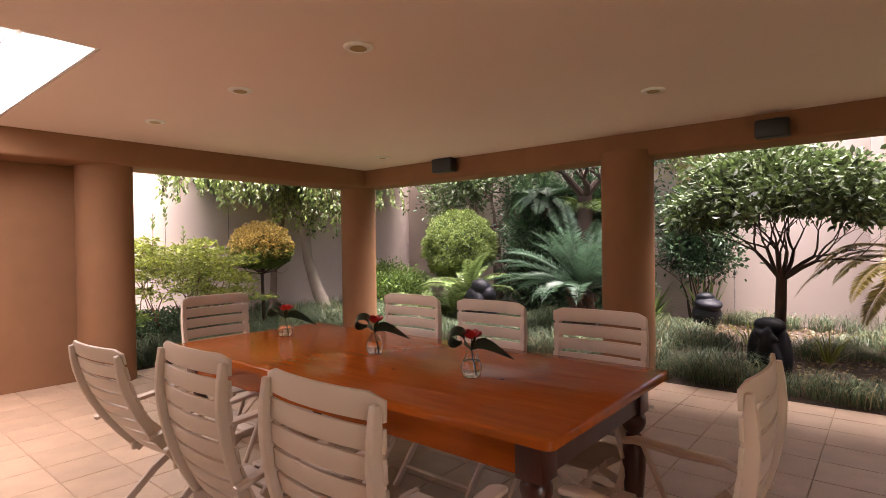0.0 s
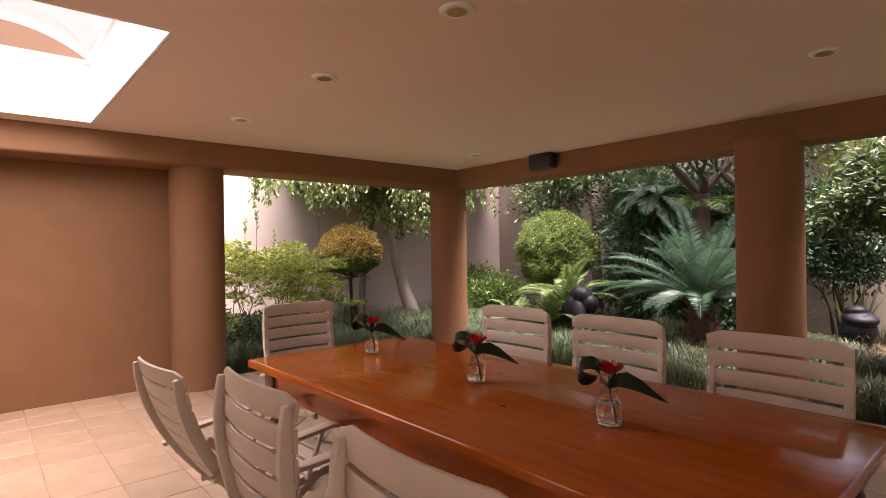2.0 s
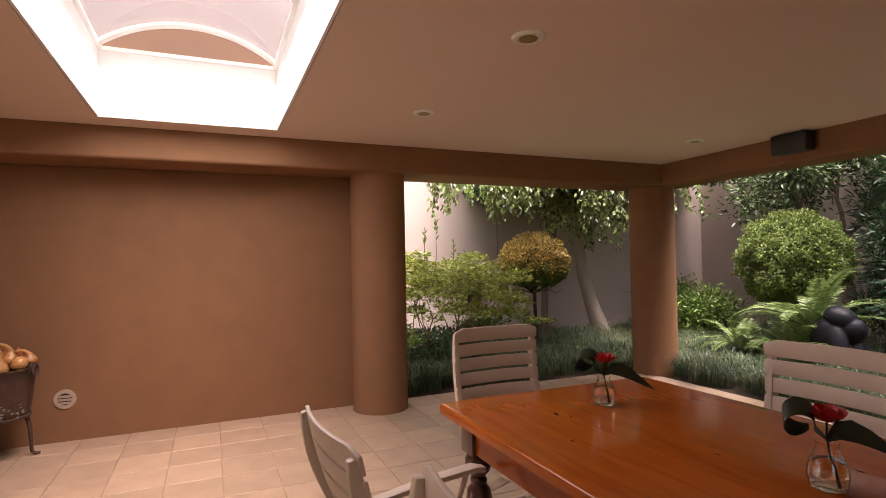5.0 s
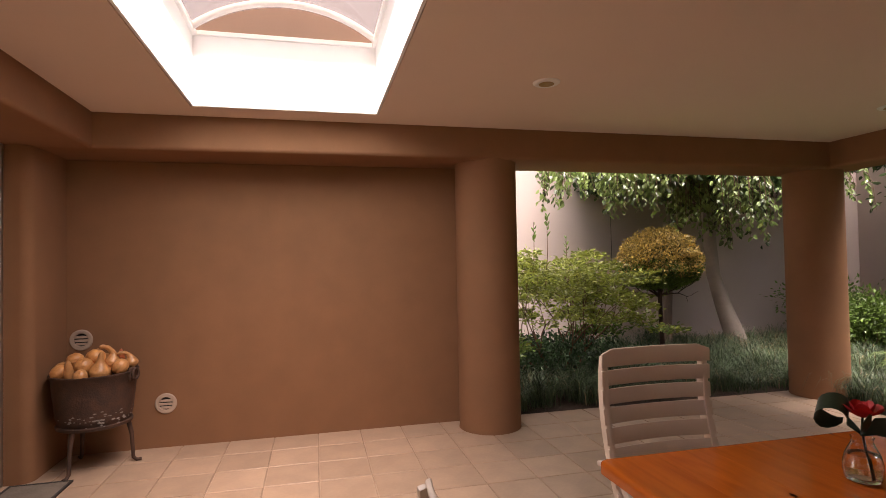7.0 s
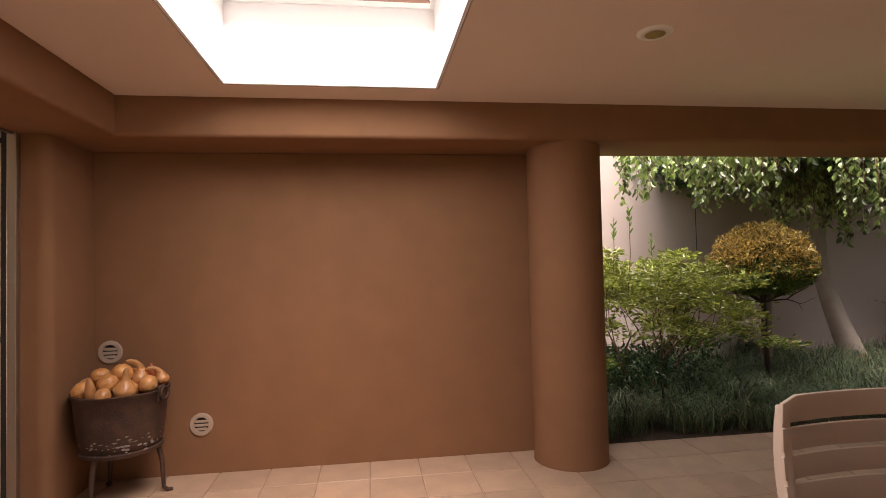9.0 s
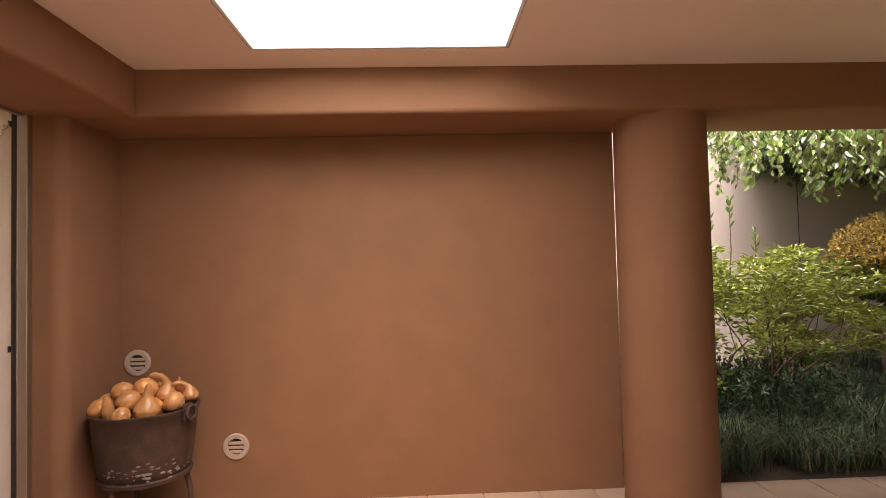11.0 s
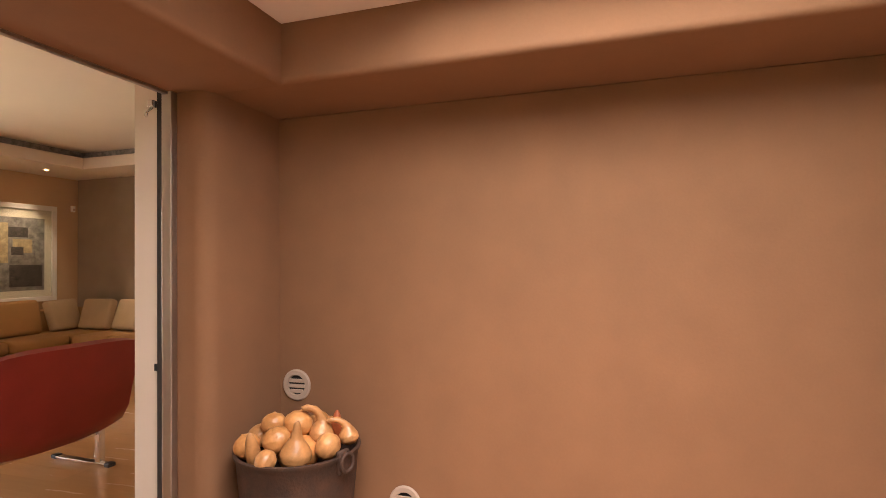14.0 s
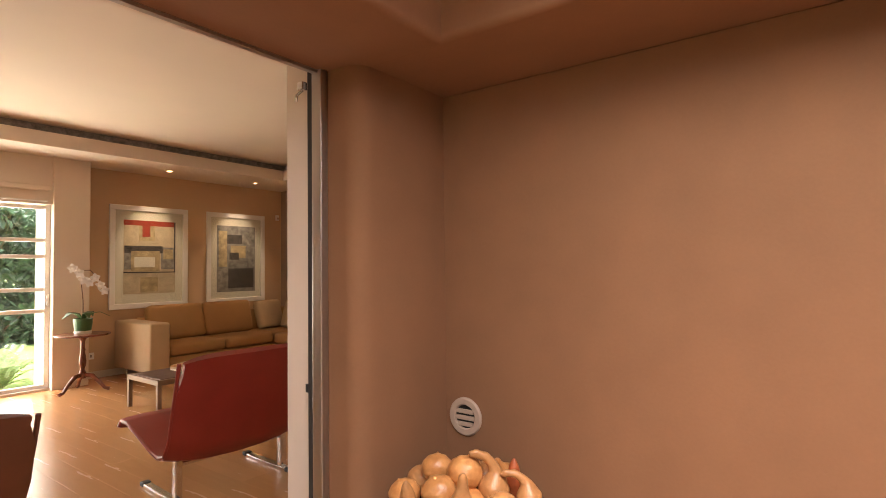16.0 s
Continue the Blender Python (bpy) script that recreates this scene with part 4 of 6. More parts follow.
def broad_tree(x, y, trunk, fork, seed, mat_leaf, bark, n, leaf, radius, label, dirs, depth=3, length=0.5, clump=0.16, lean=(0, 0), floor=1.9, aspect=0.42):
    rng = np.random.default_rng(seed)
    e = empty("garden_tree", pose(x, y, 0.05))
    part("trunk", tubed([(0, 0, -0.15), (lean[0] * 0.3, lean[1] * 0.3, fork * 0.4), (lean[0], lean[1], fork)], [trunk * 1.25, trunk, trunk * 0.92], 10), bark, e, smooth=60)
    bm, tips = bmesh.new(), []
    for k in range(dirs):
        a = 6.283 * k / dirs + 0.3
        limbs(bm, (lean[0], lean[1], fork - 0.03), (math.cos(a), math.sin(a), 0.95), length, trunk * 0.48, depth, rng, tips, 0.5, 0.18, (2, 3), 7)
    part("branch_framework", bm, bark, e)
    ends = [t for t in tips if t[2] <= 1 and t[0].z > floor]
    p, d = cluster(rng, ends, n, clump, 0.8)
    keep = p[:, 2] > floor - 0.12
    d += np.random.default_rng(seed).normal(size=d.shape) * clump * 0.6
    leaves("crown", p[keep], d[keep], (leaf * (0.7 + 0.6 * rng.random(n)))[keep], mat_leaf, e, aspect)
    return tagged(e, label, "tree")


broad_tree(5.31, 7.95, 0.056, 0.86, 22, LEAF_OLIVE, BARK_DARK, 21000, 0.074, 0.2, "small glossy leaved tree with dark forking branches", 8, 5, 0.40, 0.11, (0.02, 0.0), 1.50, 0.54)
broad_tree(0.42, 9.8, 0.085, 1.55, 31, LEAF_OLIVE, BARK, 11000, 0.085, 0.2, "garden tree with grey trunk and dark spreading crown", 5, 3, 0.55, 0.2, (-0.05, 0.0), 1.85)
broad_tree(2.92, 9.5, 0.12, 1.95, 35, LEAF_OLIVE, BARK_DARK, 5000, 0.075, 0.2, "tall garden tree beside the back wall", 5, 3, 0.6, 0.22, (0.05, 0.0), 2.05)
broad_tree(2.42, 9.25, 0.13, 2.0, 36, LEAF_DARK, BARK_DARK, 5000, 0.08, 0.2, "dark trunked garden tree among dense planting", 5, 3, 0.55, 0.22, (0.05, 0.0), 2.1)


def leafy_mass(name, x, y, n, size, leaf, mat, seed, label, stems=5, bark=TWIG, aspect=0.5, z=0.05):
    """A loose shrub: a few stems and clumped leaves within a box of sizes."""
    rng = np.random.default_rng(seed)
    e = empty(name, pose(x, y, z))
    sx, sy, z0, z1 = size
    bm, tips = bmesh.new(), []
    for k in range(stems):
        a = 6.283 * k / stems
        limbs(bm, (0.06 * math.cos(a), 0.06 * math.sin(a), -0.12), (sx * math.cos(a) * 0.7, sy * math.sin(a) * 0.7, z1), z1 * 0.42, 0.018, 2, rng, tips, 0.45, 0.2, (2, 3), 5)
    part("branch_framework", bm, bark, e)
    c = np.stack([rng.normal(size=46) * sx * 0.45, rng.normal(size=46) * sy * 0.45, z0 + (z1 - z0) * rng.random(46)], 1)
    i = rng.integers(0, 46, n)
    off = rng.normal(size=(n, 3)) * 0.11
    d = off + rng.normal(size=(n, 3)) * 0.07
    p = c[i] + off
    keep = p[:, 2] > 0.02
    leaves("crown", p[keep], d[keep], (leaf * (0.7 + 0.6 * rng.random(n)))[keep], mat, e, aspect)
    return tagged(e, label, "shrub")


leafy_mass("shrub", 1.35, 9.95, 16000, (0.95, 0.4, 0.3, 2.3), 0.10, LEAF_DARK, 41, "tall dark evergreen shrub against the garden wall", aspect=0.22)
leafy_mass("shrub", 1.6, 9.2, 9000, (0.5, 0.3, 0.2, 1.6), 0.09, LEAF_DARK, 48, "dark leafy shrub in the shade under the ferns", aspect=0.3, bark=BARK_DARK)
leafy_mass("shrub", 2.35, 10.15, 12000, (0.8, 0.35, 0.2, 2.3), 0.10, LEAF_DARK, 42, "dense dark evergreen shrub against the garden wall", aspect=0.25)
leafy_mass("shrub", 3.92, 10.05, 8000, (0.42, 0.35, 0.85, 1.95), 0.07, LEAF_DARK, 43, "upright green shrub with bare lower stems", stems=6, bark=BARK_DARK)
leafy_mass("shrub", -1.15, 8.75, 7000, (0.42, 0.5, 0.12, 0.62), 0.055, LEAF_MID, 44, "low leafy green shrub beside the column")
leafy_mass("shrub", -1.9, 8.9, 5200, (0.35, 0.5, 0.1, 0.75), 0.05, LEAF_MID, 45, "low leafy green shrub by the garden wall")
leafy_mass("creeper", 3.9, 10.52, 1100, (0.6, 0.05, 2.35, 3.2), 0.07, LEAF_LIME, 46, "yellow green creeper trailing over the garden wall", stems=3)
leafy_mass("shrub", 2.7, 9.4, 2600, (0.6, 0.3, 0.1, 0.8), 0.09, LEAF_DARK, 47, "dark leafy undergrowth behind the cycad")


def rosette(name, x, y, z, args, label, category, trunk=None, seed=1, mat=LEAF_BLUE):
    rng = np.random.default_rng(seed)
    e = empty(name, pose(x, y, 0.05))
    if trunk:
        r, h = trunk
        bm = lathe([(r * 1.05, -0.1), (r * 1.1, 0.1), (r, h * 0.6), (r * 0.9, h), (r * 0.4, h + 0.06)], 18)
        for v in bm.verts:
            v.co += v.co.normalized() * 0.03 * noise.noise(v.co * 18)
        part("trunk", bm, BARK_DARK, e, "shaggy brown trunk")
        stubs = bmesh.new()
        for k in range(90):
            a, hh = rng.random() * 6.28, h * (0.1 + 0.9 * rng.random())
            tube(stubs, [(r * 0.9 * math.cos(a), r * 0.9 * math.sin(a), hh), (r * 1.35 * math.cos(a), r * 1.35 * math.sin(a), hh + 0.06)], [0.014, 0.006], 4)
        tagged(part("leaf_base_collar", stubs, TWIG, e, "brown cut leaf bases"), kind="stuff")
    frond_set((0, 0, z), mat=mat, parent=e, rng=rng, **args)
    return tagged(e, label, category)


rosette("cycad", 2.98, 8.05, 0.60, dict(count=46, length=1.30, lift=(0.20, 1.35), pairs=80, leaflet=0.18, width=0.085, vee=0.4, rise=0.70), "large blue green cycad with a shaggy brown trunk", "cycad", (0.16, 0.56), 51)
rosette("fern", 1.12, 7.9, 0.42, dict(count=20, length=0.95, lift=(0.5, 1.25), pairs=30, leaflet=0.13, width=0.22, vee=0.1, rise=0.35), "fresh light green fern with arching fronds", "fern", None, 52, LEAF_FERN)
rosette("fern", 0.75, 7.75, 0.10, dict(count=14, length=0.42, lift=(0.6, 1.3), pairs=22, leaflet=0.10, width=0.24, vee=0.1, rise=0.5), "small light green fern in the bed", "fern", None, 53, LEAF_FERN)
rosette("tree_fern", 6.55, 8.0, 1.02, dict(count=18, length=1.25, lift=(-0.2, 0.75), pairs=95, leaflet=0.16, width=0.20, vee=0.0, rise=0.30), "tree fern with yellowing arching fronds", "fern", (0.09, 1.0), 54, LEAF_YELLOW)
rosette("tree_fern", 1.72, 9.35, 2.0, dict(count=24, length=0.85, lift=(-0.3, 0.8), pairs=48, leaflet=0.20, width=0.22, vee=0.0, rise=0.25), "dark tree fern with drooping feathery fronds", "fern", (0.09, 1.95), 86, LEAF_DARK)
rosette("tree_fern", 2.0, 9.85, 1.55, dict(count=22, length=0.9, lift=(-0.3, 0.8), pairs=44, leaflet=0.20, width=0.22, vee=0.0, rise=0.25), "dark tree fern in the deep shade", "fern", (0.09, 1.5), 87, LEAF_DARK)
rosette("palm", 2.35, 9.65, 1.75, dict(count=15, length=0.95, lift=(-0.2, 1.1), pairs=36, leaflet=0.30, width=0.06, vee=-0.1, rise=0.1), "slender palm with drooping narrow fronds", "palm", (0.07, 1.75), 55, LEAF_MID)


def strap_plant(x, y, count, length, width, mat, seed, label, lift=(0.7, 1.4)):
    rng = np.random.default_rng(seed)
    e = empty("strap_leaved_plant", pose(x, y, 0.04))
    for k in range(count):
        a, el, ln = 6.283 * k / count + rng.random(), lift[0] + (lift[1] - lift[0]) * rng.random(), length * (0.75 + 0.4 * rng.random())
        out = Vector((math.cos(a), math.sin(a), 0))
        d, p, pts = out * math.cos(el) + Vector((0, 0, math.sin(el))), out * 0.03, []
        for j in range(7):
            pts.append(p.copy())
            p = p + d * ln / 6
            d = (d - Vector((0, 0, 0.05 + 0.07 * j * rng.random()))).normalized()
        bm = ribbon(bmesh.new(), pts, [width * 0.7, width, width, width * 0.9, width * 0.7, width * 0.4, width * 0.05], 0.003, out.cross(Vector((0, 0, 1))))
        part("leaf", bm, mat, e)
    return tagged(e, label, "plant")


for fx, fy, fz, fl, fs in ((0.42, 7.6, 0.15, 0.55, 57), (1.0, 7.7, 0.2, 0.62, 58), (0.85, 8.05, 0.35, 0.75, 59)):
    rosette("fern", fx, fy, fz, dict(count=15, length=fl, lift=(0.4, 1.3), pairs=26, leaflet=0.11, width=0.22, vee=0.1, rise=0.4), "light green fern in front of the clipped shrub", "fern", None, fs, LEAF_FERN)
strap_plant(3.25, 10.0, 22, 0.75, 0.05, LEAF_FERN, 61, "clump of broad yellow green strap leaves")
strap_plant(4.15, 9.75, 14, 0.8, 0.035, LEAF_MID, 62, "upright sword leaved plant by the wall", (1.0, 1.5))
strap_plant(0.62, 7.85, 12, 0.45, 0.06, LEAF_FERN, 63, "clump of light green tongue shaped leaves")
strap_plant(4.9, 8.6, 18, 0.34, 0.014, LEAF_LIME, 65, "yellow green tuft of grassy leaves in the bed")
strap_plant(5.75, 7.9, 22, 0.36, 0.014, LEAF_LIME, 66, "yellow green tuft of grassy leaves by the tree")
strap_plant(3.95, 7.35, 34, 0.48, 0.014, LEAF_MID, 67, "tall dark green tuft of grassy leaves")
strap_plant(3.55, 8.9, 26, 0.62, 0.028, LEAF_MID, 64, "tall arching clump of strap leaves")


for sx, sy, ss in ((-0.62, 4.55, 71), (-0.50, 4.85, 72), (-0.75, 4.95, 73), (-0.45, 4.2, 74)):
    strap_plant(sx, sy, 40, 0.40, 0.012, LEAF_GRASS, ss, "dark green tussock of arching grassy leaves", (0.5, 1.4))


def mondo_grass():
    rng = np.random.default_rng(71)
    sets = {"green": ([], []), "dry": ([], [])}
    clumps = []
    while len(clumps) < 2900:
        x, y = -2.6 + 10.6 * rng.random(), 3.0 + 7.4 * rng.random()
        west, north = x < -0.12, y > 6.44
        if not (west or north) or (x < -2.6 and y < 3.0):
            continue
        if y < 3.3 and x > -0.5:
            continue
        edge = min(max(0.0, -x), 9) if not north else max(0.0, y - 6.33)
        if edge > 0.8 and rng.random() > 0.55:
            continue
        if (x - 6.05) ** 2 + (y - 7.5) ** 2 < 0.35 or (x - 5.3) ** 2 + (y - 7.1) ** 2 < 0.06:
            continue
        patch = noise.noise((x * 0.9, y * 0.9, 3.0))
        if north and edge > 0.45 and (patch < -0.12 or (x > 4.4 and patch < 0.08)):
            continue
        clumps.append((x, y))
    for x, y in clumps:
        tall = (0.13 if (x > -0.45 and x < 0.0) or 6.3 < y < 6.85 else 0.105) * (0.8 + 0.5 * rng.random()) * (1.0 + 0.75 * noise.noise((x * 1.7, y * 1.7, 8.0)))
        z = 0.0 + 0.04 * min(1.0, max(0.0, max(-x, y - 6.4)) / 1.2)
        for k in range(30):
            a = rng.random() * 6.283
            ln = tall * (0.9 + 0.9 * rng.random())
            reach = 0.35 + 1.15 * rng.random()
            c, s = math.cos(a), math.sin(a)
            w = 0.0020 + 0.0014 * rng.random()
            bx, by = x + 0.045 * rng.normal(), y + 0.045 * rng.normal()
            dry = rng.random() < (0.16 if y > 6.4 and x > 3.0 or x < -1.2 and y > 6.6 else 0.05)
            v, f = sets["dry" if dry else "green"]
            n = len(v)
            for t, h, ww in ((0.0, 0.0, 1.0), (0.22, 0.62, 1.0), (0.55, 0.92, 0.9), (0.85, 0.86, 0.6)):
                px, py = bx + c * ln * reach * t, by + s * ln * reach * t
                v.append((px - s * w * ww, py + c * w * ww, z + ln * h)), v.append((px + s * w * ww, py - c * w * ww, z + ln * h))
            v.append((bx + c * ln * reach * 1.12, by + s * ln * reach * 1.12, z + max(0.02, ln * (0.82 - 0.36 * reach))))
            f += [(n, n + 1, n + 3, n + 2), (n + 2, n + 3, n + 5, n + 4), (n + 4, n + 5, n + 7, n + 6), (n + 6, n + 7, n + 8)]
    for kind, name, mat, label in (("green", "mondo_grass", LEAF_GRASS, "dark green mondo grass covering the garden bed"), ("dry", "dry_grass", LEAF_DRY, "dry straw coloured blades among the mondo grass")):
        v, f = sets[kind]
        me = bpy.data.meshes.new(name)
        me.from_pydata(v, [], f)
        tagged(mesh_part(name, me, mat), label, "grass", kind="stuff")


mondo_grass()


def leaf_litter():
    rng = np.random.default_rng(72)
    n = 5200
    x, y = 2.6 + 5.0 * rng.random(n), 6.5 + 3.8 * rng.random(n)
    x[:900], y[:900] = -2.5 + 1.8 * rng.random(900), 6.0 + 3.5 * rng.random(900)
    z = 0.035 + 0.03 * rng.random(n)
    aim = np.stack([rng.normal(size=n), rng.normal(size=n), 0.25 * rng.normal(size=n)], 1)
    ob = leaves("leaf_litter", np.stack([x, y, z], 1), aim, 0.035 + 0.035 * rng.random(n), LEAF_DRY, None, 0.5)
    tagged(ob, "dry brown fallen leaves scattered over the soil", "leaf litter", kind="stuff")


leaf_litter()


# ---- garden ornaments ----
def blob_statue(name, m, lumps, label):
    bm = bmesh.new()
    for x, y, z, rx, ry, rz, tilt in lumps:
        r = bmesh.ops.create_icosphere(bm, subdivisions=3, radius=1.0)["verts"]
        bmesh.ops.transform(bm, matrix=Matrix.Translation((x, y, z)) @ Euler((radians(tilt), radians(tilt * 0.7), 0)).to_matrix().to_4x4() @ Matrix.Diagonal((rx, ry, rz, 1)), verts=r)
    ob = part(name, bm, BRONZE)
    fuse = ob.modifiers.new("fuse", "REMESH")
    fuse.mode, fuse.voxel_size, fuse.use_smooth_shade = "VOXEL", 0.012, True
    ob.matrix_basis = m
    return tagged(ob, label, "statue")


KNOT = [(-0.11, -0.03, 0.27, 0.075, 0.09, 0.24, 8), (0.11, -0.03, 0.27, 0.075, 0.09, 0.24, -8), (-0.03, -0.10, 0.30, 0.06, 0.07, 0.22, 14), (0.05, -0.11, 0.24, 0.055, 0.06, 0.18, -18), (0, 0.05, 0.30, 0.13, 0.10, 0.25, 0), (0.0, -0.03, 0.52, 0.13, 0.11, 0.075, 0), (0, 0, 0.08, 0.15, 0.13, 0.10, 0), (-0.02, -0.12, 0.43, 0.10, 0.05, 0.045, 30)]
LEANING = [(0, 0, 0.14, 0.19, 0.16, 0.18, 0), (-0.12, 0, 0.42, 0.13, 0.12, 0.22, 15), (0.02, -0.03, 0.62, 0.16, 0.12, 0.13, 25), (0.12, -0.04, 0.50, 0.13, 0.11, 0.14, 30), (0.13, 0.02, 0.28, 0.14, 0.12, 0.18, -15), (-0.02, -0.10, 0.40, 0.10, 0.08, 0.20, -12)]
blob_statue("garden_statue", pose(5.36, 7.02, 0.0), [(x * 1.0, y, z * 1.0, a * 1.05, b, c * 1.0, t) for x, y, z, a, b, c, t in KNOT], "dark abstract knotted statue standing among the grass")
blob_statue("garden_statue", pose(1.42, 7.8, 0.03, 0, 0, 35), LEANING, "dark abstract bulbous statue between fern and cycad")
blob_statue("garden_statue", pose(4.20, 9.5, 0.05), [(0, 0, 0.20, 0.20, 0.20, 0.20, 0), (0.03, -0.03, 0.36, 0.19, 0.18, 0.09, 10), (-0.02, 0.0, 0.44, 0.13, 0.13, 0.08, -8), (0.0, 0.0, 0.05, 0.14, 0.14, 0.08, 0)], "dark rounded abstract statue in the grass")
bm = lathe([(0.0, 0.0), (0.06, 0.0), (0.07, 0.03), (0.055, 0.065), (0.02, 0.08), (0.0, 0.082)], 20)
ob = part("garden_light", bm, WHITE, smooth=60)
ob.location = (3.55, 6.95, 0.06)
tagged(ob, "small white domed garden light in the grass", "garden light")
e = empty("garden_post", pose(6.10, 10.35, 0.0))
part("post", boxed(-0.07, -0.07, -0.1, 0.07, 0.07, 3.0, 0.008), GARDEN_WALL, e)
part("cap", boxed(-0.09, -0.09, 3.0, 0.09, 0.09, 3.06, 0.01), GARDEN_WALL, e)
tagged(e, "pale plastered post against the garden wall", "post")
e = empty("irrigation_riser", pose(4.42, 10.2, 0.0))
part("pipe", tubed([(0, 0, -0.1), (0, 0, 0.78)], 0.010, 8), INK_GREY, e)
part("nozzle", lathe([(0.016, 0.78), (0.018, 0.80), (0.012, 0.84), (0.004, 0.86)], 12), BLACK, e)
tagged(e, "thin grey irrigation riser standing by the garden wall", "pipe")


# ---- cauldron of gourds ----
def cauldron():
    e = empty("cauldron", pose(0.29, 0.285, 0.0))
    Z0, Z1 = 0.27, 0.645
    body = part("pot", lathe([(0.0, Z0), (0.10, Z0 + 0.004), (0.18, Z0 + 0.018), (0.212, Z0 + 0.045), (0.226, Z0 + 0.10), (0.242, Z0 + 0.24), (0.252, Z1 - 0.02), (0.262, Z1 - 0.012), (0.264, Z1), (0.250, Z1 + 0.002), (0.238, Z1 - 0.03), (0.228, Z0 + 0.2), (0.20, Z0 + 0.08), (0.0, Z0 + 0.06)], 48), IRON, e, smooth=50)
    part("base_band", lathe([(0.196, Z0 + 0.016), (0.222, Z0 + 0.022), (0.226, Z0 + 0.04), (0.214, Z0 + 0.046)], 48), IRON, body, "rusted iron band", smooth=50)
    rng = np.random.default_rng(5)
    bm = bmesh.new()
    for k in range(70):
        a, z = -0.9 + rng.normal() * 0.75 + 1.4, Z0 + 0.07 + 0.05 * rng.random() + 0.02 * rng.normal()
        r = 0.219 + (z - Z0 - 0.05) * 0.11
        v = bmesh.ops.create_icosphere(bm, subdivisions=1, radius=0.003 + 0.007 * rng.random())["verts"]
        bmesh.ops.transform(bm, matrix=Matrix.Translation((r * math.cos(a), r * math.sin(a), z)) @ Matrix.Rotation(a, 4, "Z") @ Matrix.Diagonal((0.25, 1.6, 0.8, 1)), verts=v)
    tagged(part("scale_patch", bm, SCALE, body, "pale crusted lime scale"), kind="stuff")
    for a in (radians(100), radians(220), radians(340)):
        c, s = math.cos(a), math.sin(a)
        pts = [(0.19 * c, 0.19 * s, Z0 + 0.04), (0.215 * c, 0.215 * s, 0.20), (0.222 * c, 0.222 * s, 0.08), (0.225 * c, 0.225 * s, 0.03), (0.245 * c, 0.245 * s, 0.012), (0.275 * c, 0.275 * s, 0.012)]
        part("leg", tubed(pts, [0.017, 0.014, 0.012, 0.012, 0.012, 0.010], 10), IRON, e, "rusted curled iron leg", smooth=60)
    for a in (radians(75), radians(255)):
        c, s = math.cos(a), math.sin(a)
        h = part("lug", boxed(-0.016, -0.03, Z1 - 0.07, 0.010, 0.03, Z1 + 0.025, 0.008), IRON, e, "riveted iron lug", smooth=50)
        h.matrix_basis = Matrix.Translation((0.258 * c, 0.258 * s, 0)) @ Matrix.Rotation(a, 4, "Z")
        ring = []
        for k in range(17):
            u = 2 * math.pi * k / 16
            ring.append(((0.280) * c - 0.034 * math.sin(u) * s, 0.280 * s + 0.034 * math.sin(u) * c, Z1 - 0.02 + 0.036 * math.cos(u)))
        part("ring_handle", tubed(ring, 0.008, 8, cap=False), IRON, e, "thick iron ring handle", smooth=60)
    tagged(e, "old rusted iron cauldron on three legs in the corner", "cauldron")


cauldron()


